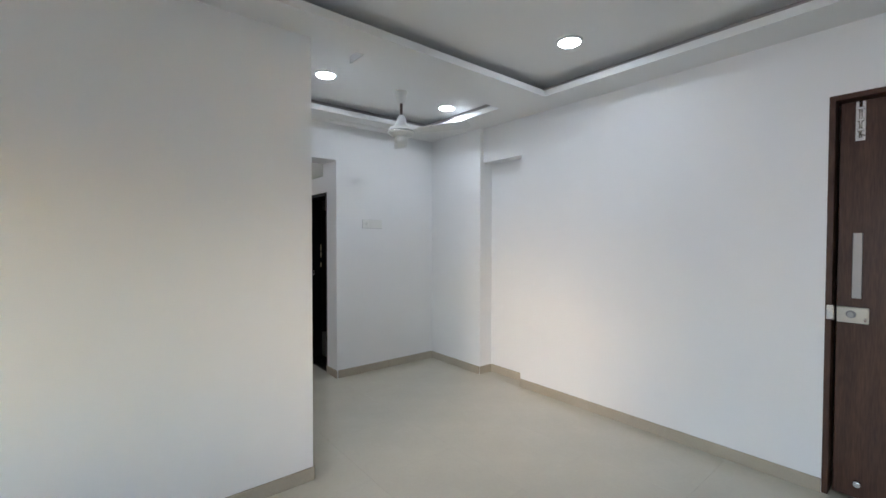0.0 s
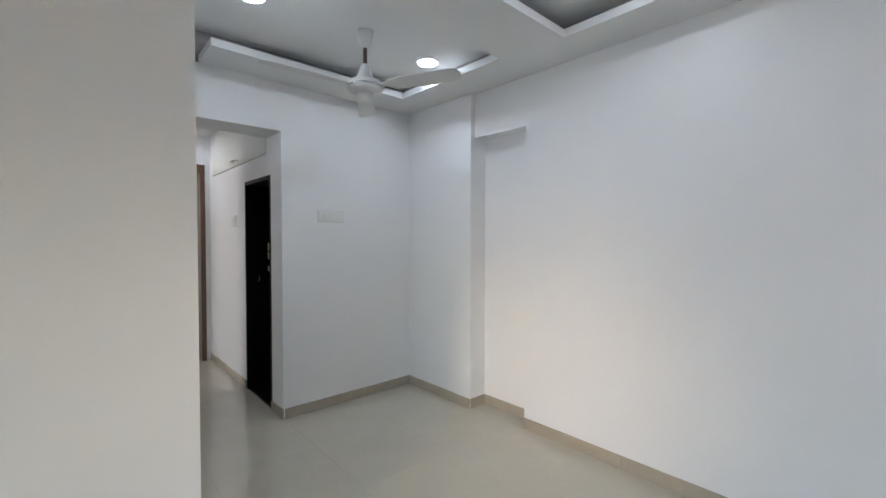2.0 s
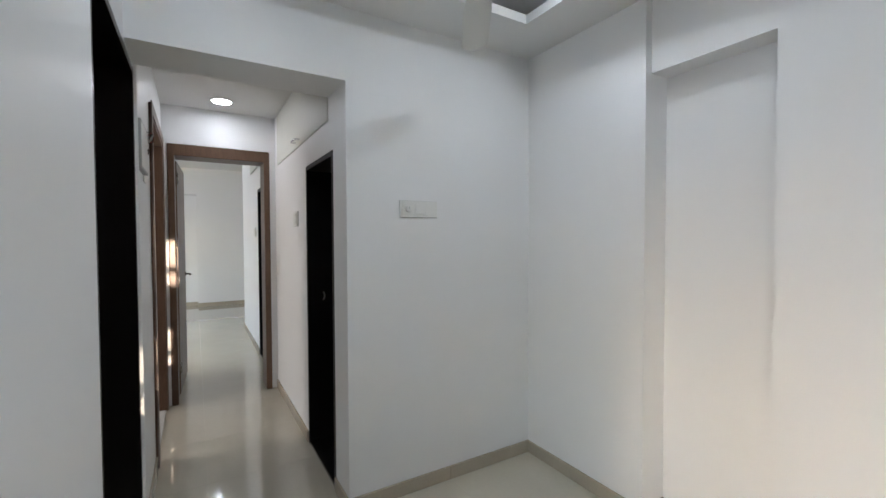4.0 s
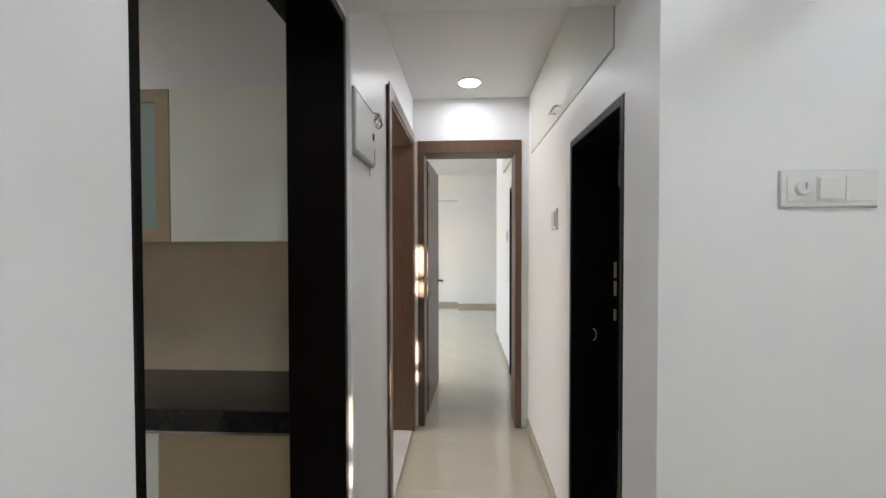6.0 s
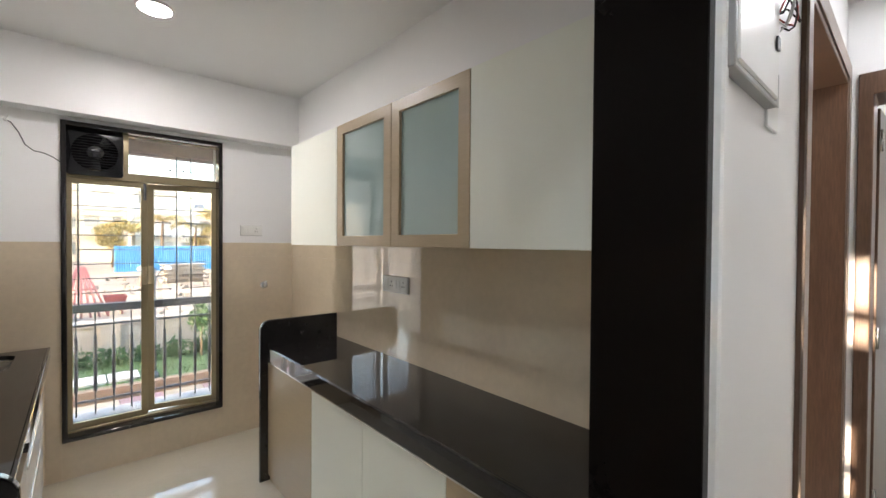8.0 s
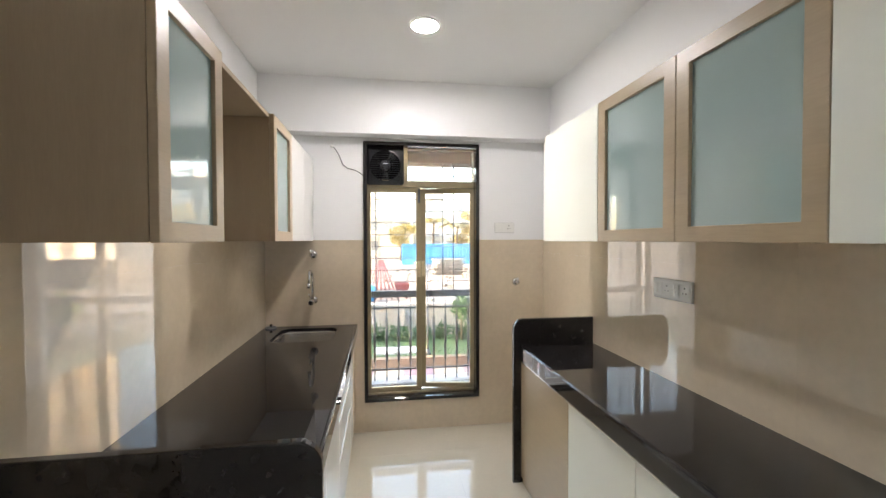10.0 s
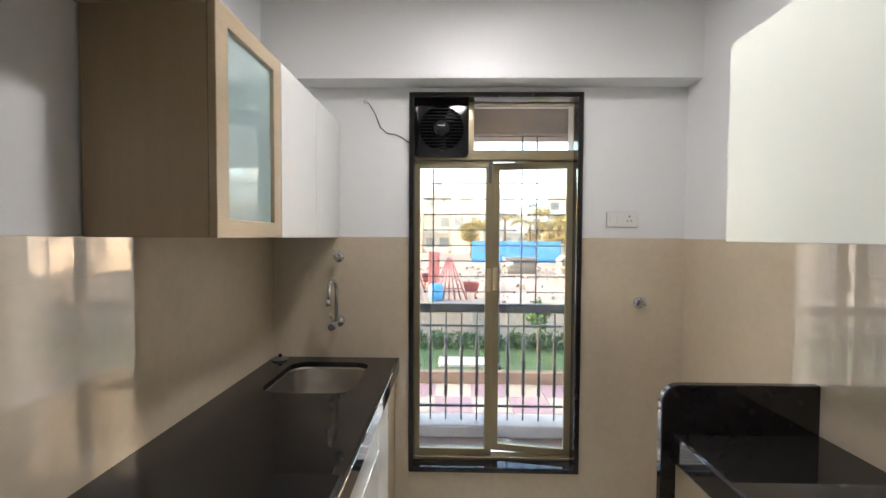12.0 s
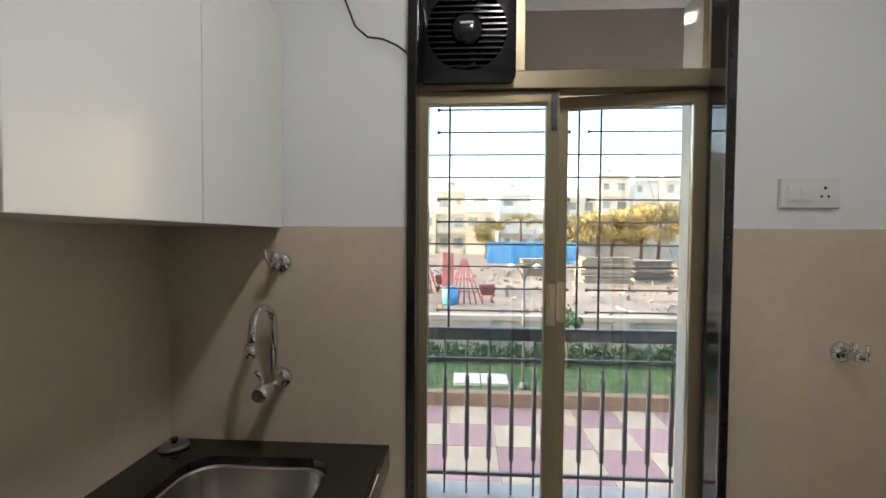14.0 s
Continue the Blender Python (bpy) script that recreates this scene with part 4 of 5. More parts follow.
def sash(y0, y1, z0, z1, hinge_y, angle):
    m = Matrix.Translation((WX, hinge_y, 0)) @ Matrix.Rotation(radians(angle), 4, "Z") @ Matrix.Translation((-WX, -hinge_y, 0))
    b = 0.036
    bm = ring("y", (y0, y1), (z0, z1), (WX - 0.016, WX + 0.016), (b, b, b))
    bmesh.ops.transform(bm, matrix=m, verts=bm.verts)
    s = part("sash", bm, BRONZE, win)
    bm = boxes((WX - 0.0025, WX + 0.0025, y0 + b, y1 - b, z0 + b, z1 - b))
    bmesh.ops.transform(bm, matrix=m, verts=bm.verts)
    g = part("pane", bm, PANE, s)
    g.visible_shadow = False
    near = y1 - b / 2 if hinge_y < y0 + 0.1 else y0 + b / 2
    bm = boxes((WX + 0.016, WX + 0.03, near - 0.012, near + 0.012, 1.13, 1.25), (WX + 0.03, WX + 0.042, near - 0.008, near + 0.008, 1.14, 1.24), bev=0.002)
    bmesh.ops.transform(bm, matrix=m, verts=bm.verts)
    part("sash_handle", bm, HANDLE_GOLD, s, "pale gold sash handle")


part("stay_bolt", boxes((WX + 0.016, WX + 0.026, -0.128, -0.112, 1.69, 1.80), (WX + 0.026, WX + 0.036, -0.126, -0.114, 1.70, 1.72), bev=0.001), GRILL, win, "dark tower bolt at the sash head")
sash(-0.518, -0.1045, 0.262, 1.807, -0.518, 0)
sash(-0.1025, 0.313, 0.262, 1.807, 0.313, -8.5)

fan = thing("exhaust_fan", (-3.15, -0.37, 1.96), "black square exhaust fan with a round grille, in the window", "exhaust fan")
FY, FZ, FX = -0.372, 1.962, -3.135
bm = bmesh.new()
plate = round_rect(FY, FZ, 0.275, 0.285, 0.02)
hole = [(FY + 0.112 * math.cos(2 * math.pi * i / 48), FZ + 0.112 * math.sin(2 * math.pi * i / 48)) for i in range(48)]
a = [bm.verts.new((FX, y, z)) for y, z in plate]
b = [bm.verts.new((FX + 0.006, y, z)) for y, z in hole]
bmesh.ops.triangle_fill(bm, use_beauty=True, use_dissolve=False, edges=[bm.edges.new((q[i], q[(i + 1) % len(q)])) for q in (a, b) for i in range(len(q))])
solid = bmesh.ops.extrude_face_region(bm, geom=bm.faces[:])
bmesh.ops.translate(bm, verts=[v for v in solid["geom"] if isinstance(v, bmesh.types.BMVert)], vec=(-0.035, 0, 0))
part("housing", bm, PLASTIC_BLACK, fan)
for k in range(13):
    z = FZ - 0.099 + k * 0.0165
    w = math.sqrt(max(0.0, 0.112 ** 2 - (z - FZ) ** 2))
    part("slat", boxes((FX - 0.012, FX + 0.004, FY - w, FY + w, z - 0.002, z + 0.002)), PLASTIC_BLACK, fan)
part("hub", lathe(bmesh.new(), [(0.044, 0.004), (0.044, 0.014), (0.036, 0.02), (0.01, 0.022)], (FX, FY, FZ), axis="x", seg=28), PLASTIC_BLACK, fan)
part("hub_mark", boxes((FX + 0.0225, FX + 0.0235, FY - 0.018, FY + 0.018, FZ + 0.008, FZ + 0.014)), PLASTIC_GREY, fan, "pale unreadable mark")
part("back_shutter", lathe(bmesh.new(), [(0.125, -0.034), (0.125, -0.03), (0.01, -0.03)], (FX, FY, FZ), axis="x", seg=28), PLASTIC_BLACK, fan)
for k in range(5):
    a = 2 * math.pi * k / 5
    bm = bmesh.new()
    slab(bm, [(0.03, -0.012), (0.10, -0.035), (0.105, 0.03), (0.03, 0.016)], -0.001, 0.001)
    bmesh.ops.transform(bm, matrix=Matrix.Translation((FX - 0.012, FY, FZ)) @ Matrix.Rotation(a, 4, "X") @ Matrix.Rotation(radians(90), 4, "Y") @ Matrix.Rotation(radians(25), 4, "X"), verts=bm.verts)
    part("fan_blade", bm, PLASTIC_BLACK, fan)
cable = [(-3.097, -0.742, 2.078), (-3.085, -0.73, 2.07), (-3.082, -0.70, 2.02), (-3.085, -0.675, 1.955), (-3.085, -0.64, 1.925), (-3.085, -0.60, 1.92), (-3.08, -0.56, 1.90), (-3.075, -0.525, 1.872), (-3.10, -0.505, 1.865)]
c1 = tagged(part("fan_cable", tube(bmesh.new(), cable, 0.0028, 8), CABLE), "thin dark cable running from wall to exhaust fan", "cable")
c3 = thing("wall_cable_outlet", (-3.1, -0.745, 2.085), "small cable outlet with loose wire ends", "cable outlet")
part("plug", lathe(bmesh.new(), [(0.012, 0.001), (0.011, 0.006), (0.004, 0.007)], (-3.10, -0.75, 2.085), axis="x", seg=14), PLASTIC, c3)
part("wire_end", tube(bmesh.new(), [(-3.094, -0.75, 2.085), (-3.07, -0.757, 2.093), (-3.06, -0.772, 2.09)], 0.002, 6), PLASTIC, c3)
part("wire_end", tube(bmesh.new(), [(-3.094, -0.75, 2.085), (-3.072, -0.74, 2.097), (-3.066, -0.735, 2.11)], 0.002, 6), PLASTIC, c3)
c2 = tagged(part("ceiling_cable", tube(bmesh.new(), [(-1.62, -0.105, 2.532), (-1.625, -0.105, 2.47), (-1.65, -0.10, 2.43), (-1.70, -0.088, 2.395)], 0.003, 8), PLASTIC), "pale loose cable hanging from the kitchen ceiling", "cable")

# ---- utility balcony outside the kitchen window ----
structure("balcony_floor", boxes((-4.30, -3.35, -1.6, 1.4, -0.25, -0.06)), BALC_FLOOR, "reddish tiled utility balcony floor")
structure("balcony_kerb", boxes((-4.24, -4.02, -1.6, 1.4, -0.06, 0.03), bev=0.01), OUT_WHITE, "weathered white balcony kerb")
# End walls out of view, added to cut sun and sky on the balcony.
structure("balcony_side_wall_south", boxes((-4.35, -3.35, -1.75, -1.602, -0.25, 2.75)), OUT_WHITE, "unseen weathered white wall added to shade the balcony")
structure("balcony_side_wall_north", boxes((-4.35, -3.35, 1.402, 1.55, -0.25, 2.75)), OUT_WHITE, "unseen weathered white wall added to shade the balcony")
structure("balcony_soffit", boxes((-4.35, -3.35, -1.6, 1.4, 2.55, 2.75)), OUT_WHITE, "white soffit above the balcony")
structure("balcony_beam", boxes((-4.35, -4.10, -1.6, 1.4, 2.17, 2.55)), OUT_PAINT, "beige beam along the balcony's edge")
GX = -4.124
rail = thing("balcony_railing", (GX, -0.1, 0.03), "dark grey steel balcony railing with thickened balusters", "railing")
part("top_rail", box(bmesh.new(), GX - 0.025, GX + 0.025, -1.6, 1.4, 0.85, 0.914, bev=0.004), GRILL, rail)
part("middle_rail", box(bmesh.new(), GX - 0.008, GX + 0.008, -1.6, 1.4, 0.738, 0.754), GRILL, rail)
part("low_rail", box(bmesh.new(), GX - 0.008, GX + 0.008, -1.6, 1.4, 0.13, 0.147), GRILL, rail)
for k in range(-9, 17):
    y = -0.4715 + 0.1165 * k
    bm = cyl(bmesh.new(), (GX, y, 0.025), (GX, y, 0.853), 0.006, seg=8)
    cyl(bm, (GX, y, 0.215), (GX, y, 0.655), 0.0125, seg=8)
    part("baluster", bm, GRILL, rail)
grille = thing("window_grille", (GX, -0.1, 0.935), "dark steel safety grille of thin bars above the railing", "grille")
for k in range(11):
    z = 1.002 + 0.1155 * k
    if k in (0, 1, 4, 5, 8, 9):
        for j in (-2, -1, 0, 1):
            a = -0.513 + 0.767 * j
            bm = cyl(bmesh.new(), (GX, a, z), (GX, a + 0.668, z), 0.0042, seg=8)
            for e in (a, a + 0.668):
                bmesh.ops.create_icosphere(bm, subdivisions=1, radius=0.011, matrix=Matrix.Translation((GX, e, z)))
            part("bar", bm, GRILL, grille)
    else:
        part("bar", cyl(bmesh.new(), (GX, -1.6, z), (GX, 1.4, z), 0.0042, seg=8), GRILL, grille)
for j in (-1, 0, 1):
    for y in (-0.455, 0.202):
        if y + 0.767 * j < 1.4:
            part("upright", cyl(bmesh.new(), (GX + 0.008, y + 0.767 * j, 0.91), (GX + 0.008, y + 0.767 * j, 2.17), 0.0055, seg=8), GRILL, grille)

# ---- outside ----
G = -1.0
structure("ground", boxes((-1500, 60, -1500, 1500, G - 0.4, G - 0.03)), SOIL, "dry brown earth reaching the horizon")
lawn = structure("lawn", boxes((-9.6, -7.86, -14, 14, G - 0.03, G + 0.19)), GRASS, "mown green lawn behind a low kerb")
structure("kerb_planter", boxes((-7.86, -7.72, -14, 14, G - 0.03, G + 0.21), bev=0.01), KERB, "low terracotta painted kerb")
random.seed(7)
bm = bmesh.new()
for _ in range(9000):
    x, y = random.uniform(-9.3, -7.88), random.uniform(-4.5, 5.5)
    h, a = random.uniform(0.02, 0.05), random.uniform(0, 6.28)
    dx, dy = 0.006 * math.cos(a), 0.006 * math.sin(a)
    bm.faces.new([bm.verts.new(q) for q in ((x - dx, y - dy, G + 0.188), (x + dx, y + dy, G + 0.188), (x + random.uniform(-0.02, 0.02), y + random.uniform(-0.02, 0.02), G + 0.19 + h))])
tagged(part("grass_blades", bm, GRASS), "short green grass blades on the lawn", "grass", kind="stuff")


def leaf_cloud(bm, centre, size, count, leaf, seed):
    """Many small bent leaves scattered through an uneven body."""
    rnd = random.Random(seed)
    cx, cy, cz = centre
    for _ in range(count):
        while True:
            u = [rnd.uniform(-1, 1) for _ in range(3)]
            if sum(q * q for q in u) < 1:
                break
        w = 0.75 + 0.5 * noise.noise(Vector((u[0] * 2 + cx, u[1] * 2 + cy, u[2] * 2 + seed)))
        p = Vector((cx + size[0] * u[0] * w, cy + size[1] * u[1] * w, cz + size[2] * u[2] * w))
        r = Euler((rnd.uniform(0, 6.3), rnd.uniform(0, 6.3), rnd.uniform(0, 6.3))).to_matrix()
        s = leaf * rnd.uniform(0.6, 1.3)
        bm.faces.new([bm.verts.new(p + r @ Vector(q)) for q in ((-s, 0, 0), (0, -0.4 * s, 0.1 * s), (s, 0, 0), (0, 0.4 * s, 0.1 * s))])
    return bm


bm = bmesh.new()
for k in range(34):
    leaf_cloud(bm, (-9.25, -8 + 0.5 * k, G + 0.36), (0.26, 0.36, 0.24), 300, 0.05, k)
tagged(part("hedge", bm, LEAF), "low dark green hedge along the compound wall", "hedge", kind="stuff")
cwall = structure("compound_wall", boxes((-10.15, -10.0, -30, 30, G - 0.03, -0.22)), WALL_OUT, "cream compound wall behind the hedge")
part("coping", boxes((-10.2, -9.95, -30, 30, -0.22, -0.12), bev=0.01), OUT_PAINT, cwall)
for k in range(-6, 7):
    part("pier", box(bmesh.new(), -10.0, -9.93, 2.6 * k - 0.15, 2.6 * k + 0.15, G - 0.03, -0.22), WALL_OUT, cwall)


def manhole(x, y):
    t = thing("manhole_cover", (x, y, G + 0.19), "pale concrete manhole cover set in the lawn", "manhole cover", "manhole covers")
    part("slab", box(bmesh.new(), x - 0.22, x + 0.22, y - 0.2, y + 0.2, G + 0.17, G + 0.235, bev=0.008), OUT_WHITE, t)
    return t


manhole(-8.28, -0.33)
manhole(-8.28, 0.09)

post = thing("garden_lamp_post", (-7.98, 0.48, G + 0.19), "slim grey garden lamp post with two curled arms", "street lamp")
part("pole", cyl(bmesh.new(), (-7.98, 0.48, G + 0.18), (-7.98, 0.48, 0.98), 0.022, 0.016, seg=12), GRILL, post)
part("base", lathe(bmesh.new(), [(0.06, G + 0.185), (0.055, G + 0.25), (0.026, G + 0.30)], (-7.98, 0.48, 0), seg=16), GRILL, post)
for s in (-1, 1):
    part("arm", tube(bmesh.new(), [(-7.98, 0.48, 0.75), (-7.98, 0.48 + s * 0.05, 0.88), (-7.98, 0.48 + s * 0.12, 0.98), (-7.98, 0.48 + s * 0.17, 1.0)], 0.009, 8), GRILL, post)
    part("shade", lathe(bmesh.new(), [(0.02, 1.01), (0.06, 0.98), (0.06, 0.95), (0.02, 0.94)], (-7.98, 0.48 + s * 0.18, 0), seg=14), PLASTIC, post)


def shrub(x, y, z, h, r, seed, label):
    t = thing("shrub", (x, y, z), label, "shrub", "garden shrubs")
    bm = bmesh.new()
    cyl(bm, (x, y, z), (x + 0.02, y, z + h * 0.6), 0.02, 0.01, seg=8)
    part("trunk", bm, BARK, t)
    bm = bmesh.new()
    leaf_cloud(bm, (x, y, z + h * 0.72), (r, r, h * 0.34), 420, 0.06, seed)
    part("crown", bm, LEAF, t)


shrub(-9.0, 1.35, G + 0.19, 1.0, 0.3, 91, "small green standard shrub in the lawn")
shrub(-9.3, -2.6, G + 0.19, 1.25, 0.35, 92, "small green standard shrub beside the hedge")
shrub(-9.3, 4.2, G + 0.19, 1.2, 0.4, 93, "small green standard shrub beside the hedge")


def sheet_fence(y0, y1, x, label, mat_=BLUE):
    t = thing("sheet_fence", (x, (y0 + y1) / 2, G), label, "fence", "blue sheet fences")
    y = y0
    while y < y1 - 0.2:
        bm = bmesh.new()
        w = min(1.05, y1 - y)
        pts = [(y + w * i / 14, 0.04 * (i % 2)) for i in range(15)]
        for (a, da), (b, db_) in zip(pts, pts[1:]):
            bm.faces.new([bm.verts.new(q) for q in ((x + da, a, G), (x + db_, b, G), (x + db_, b, G + 2.0), (x + da, a, G + 2.0))])
        part("sheet", bm, mat_, t)
        y += 1.06


sheet_fence(1.6, 10.0, -40.5, "blue corrugated sheet fence across the building yard")
sheet_fence(-11, -5.5, -42, "blue corrugated sheet fence across the building yard")
sheet_fence(10.6, 27, -50, "white corrugated sheet fence beyond the board stacks", WHITE_SHEET)

for x, y, w, n, s in ((-25, 7.2, 2.6, 14, 1), (-26.5, 10.2, 2.2, 12, 2), (-24, 12.6, 2.8, 15, 3), (-29, 4.3, 2.0, 11, 4), (-27, 15.6, 2.6, 13, 5)):
    rnd = random.Random(s)
    t = thing("board_stack", (x, y, G), "stack of weathered grey shuttering boards on bare earth", "board stack", "board stacks")
    for k in range(n):
        o = rnd.uniform(-0.12, 0.12)
        part("board", box(bmesh.new(), x - 0.6 + o, x + 0.6 + o, y - w / 2 + rnd.uniform(-0.15, 0.15), y + w / 2 + rnd.uniform(-0.15, 0.15), G - 0.03 + 0.1 * k, G + 0.05 + 0.1 * k), STACK, t)


def mixer(x, y, s, label):
    """A site hoist: a leaning frame of red tubes, a back sheet, and an open loading tray on legs beside it."""
    t = thing("site_hoist", (x, y, G), label, "site machine", "red site machines")
    top = (x, y, G + 1.75 * s)
    for k in range(7):
        a = -0.75 + 0.25 * k
        part("tube", cyl(bmesh.new(), (x + 0.5 * s, y + a * s, G - 0.03), (top[0], top[1] + 0.12 * a * s, top[2]), 0.035 * s, seg=8), RED, t)
    for z, h in ((0.45, 0.56), (0.95, 0.37)):
        part("cross_tube", cyl(bmesh.new(), (x + 0.5 * s * (1 - z / 1.75), y - h * s, G + z * s), (x + 0.5 * s * (1 - z / 1.75), y + h * s, G + z * s), 0.03 * s, seg=8), RED, t)
    part("back_sheet", boxes((x - 0.55 * s, x - 0.5 * s, y - 0.95 * s, y - 0.45 * s, G - 0.03, G + 2.0 * s), bev=0.01), RED, t)
    bm = bmesh.new()
    lo, hi = ([bm.verts.new((x + u * f * s, y + (0.95 + v * f) * s, G + z * s)) for u, v in ((-0.5, -0.35), (0.5, -0.35), (0.5, 0.35), (-0.5, 0.35))] for f, z in ((0.7, 0.3), (1.0, 0.65)))
    bm.faces.new(lo[::-1])
    for i in range(4):
        bm.faces.new((lo[i], lo[(i + 1) % 4], hi[(i + 1) % 4], hi[i]))
    bmesh.ops.solidify(bm, geom=bm.faces[:], thickness=0.03)
    part("loading_tray", bm, RED, t)
    for u, v in ((-0.3, -0.2), (0.3, -0.2), (0.3, 0.2), (-0.3, 0.2)):
        part("tray_leg", cyl(bmesh.new(), (x + u * s, y + (0.95 + v) * s, G - 0.03), (x + u * s, y + (0.95 + v) * s, G + 0.31 * s), 0.03 * s, seg=8), RED, t)


mixer(-17.5, -0.4, 0.9, "red tubular steel site hoist with a loading tray")
mixer(-20.5, -2.3, 1.0, "red tubular steel site hoist with a loading tray")
tank = thing("water_barrel", (-16.8, -0.9, G), "small blue plastic water barrel", "barrel")
part("barrel", lathe(bmesh.new(), [(0.24, G - 0.03), (0.28, G + 0.25), (0.28, G + 0.5), (0.22, G + 0.62)], (-16.8, -0.9, 0), seg=20), BLUE, tank)
random.seed(12)
bm = bmesh.new()
for _ in range(420):
    x, y, s = random.uniform(-34, -13), random.uniform(-9, 16), random.uniform(0.03, 0.13)
    m = Matrix.Translation((x, y, G)) @ Euler((random.random() * 3, random.random() * 3, random.random() * 3)).to_matrix().to_4x4()
    bmesh.ops.create_cube(bm, size=s, matrix=m @ Matrix.Diagonal((random.uniform(0.6, 5), random.uniform(0.8, 2), 0.35, 1)))
tagged(part("yard_rubble", bm, RUBBLE), "pale rubble and offcuts strewn over the yard", "rubble", kind="stuff")


for k, (x, y, a, w, d) in enumerate(((-15.8, 5.4, 20, 1.6, 0.7), (-16.6, 6.3, -35, 1.4, 0.6), (-15.2, 6.6, 70, 1.3, 0.5), (-17.8, 5.0, 5, 1.8, 0.6), (-17.2, 7.6, 40, 1.5, 0.7))):
    bm = box(bmesh.new(), -w / 2, w / 2, -d / 2, d / 2, 0.0, 0.05)
    bmesh.ops.transform(bm, matrix=Matrix.Translation((x, y, G - 0.03)) @ Matrix.Rotation(radians(a), 4, "Z") @ Matrix.Rotation(radians(2 + k), 4, "Y"), verts=bm.verts)
    tagged(part("loose_board", bm, STACK), "loose weathered board lying flat in the dusty yard", "board", "loose yard boards")
tagged(part("overhead_wire", tube(bmesh.new(), [(-20, 4.9, 11.1), (-20.0, 6.26, 7.0), (-20.0, 7.1, 4.5), (-20, 8.2, 1.2), (-20, 8.9, G)], 0.012, 6), GRILL), "thin dark stay wire slanting down to the yard", "wire")


def tree(x, y, h, r, seed, mat_, label, palm=False):
    t = thing("palm_tree" if palm else "tree", (x, y, G), label, "tree")
    rnd = random.Random(seed)
    bm = bmesh.new()
    cyl(bm, (x, y, G - 0.03), (x + 0.2, y + 0.1, G + h * 0.62), 0.2, 0.09, seg=10)
    if palm:
        part("trunk", bm, BARK, t)
        bm = bmesh.new()
        top = Vector((x + 0.2, y + 0.1, G + h * 0.62))
        for k in range(16):
            a, droop = 2 * math.pi * k / 16 + rnd.uniform(-0.2, 0.2), rnd.uniform(0.2, 0.9)
            d = Vector((math.cos(a), math.sin(a), 0))
            side_ = Vector((-d.y, d.x, 0))
            for i in range(18):
                s = i / 18
                c = top + d * (r * s) + Vector((0, 0, r * (0.8 * s - (0.6 + droop) * s * s)))
                for q in (-1, 1):
                    tip = c + side_ * q * 0.55 * (1 - 0.6 * s) + d * 0.25 - Vector((0, 0, 0.25))
                    bm.faces.new([bm.verts.new(v) for v in (c, c + d * 0.09, tip)])
        part("crown", bm, mat_, t)
        return
    for k in range(5):
        a = 2 * math.pi * k / 5
        cyl(bm, (x + 0.15, y + 0.08, G + h * (0.35 + 0.05 * k)), (x + 0.6 * r * math.cos(a), y + 0.6 * r * math.sin(a), G + h * 0.72), 0.07, 0.03, seg=8)
    part("trunk", bm, BARK, t)
    bm = bmesh.new()
    for k in range(12):
        a, d = rnd.uniform(0, 6.3), rnd.uniform(0.2, 0.85) * r
        leaf_cloud(bm, (x + d * math.cos(a), y + d * math.sin(a), G + h * rnd.uniform(0.36, 0.88)), (r * 0.45, r * 0.45, h * 0.13), 330, 0.17, seed * 10 + k)
    part("crown", bm, mat_, t)


for i, (x, y, h, r) in enumerate(((-46, 10.5, 6.0, 3.2), (-48, 15.5, 6.8, 3.5), (-47, 20, 6.6, 3.4), (-45, 13, 5.4, 3.0), (-46, 17.8, 5.8, 3.0), (-50, -7.5, 6.5, 2.6), (-47, -14, 7, 3), (-50, 26, 7.5, 3.5), (-30, -8.5, 3.2, 1.2), (-49, 2.0, 4.6, 2.0))):
    tree(x, y, h, r, i + 1, LEAF_DRY, "dusty yellow-green tree beyond the yard")
tree(-45, 5.2, 7.0, 2.3, 31, LEAF_DRY, "yellow-green palm beyond the blue fence", palm=True)
tree(-46, 8.0, 6.2, 2.2, 32, LEAF_DRY, "yellow-green palm beyond the blue fence", palm=True)


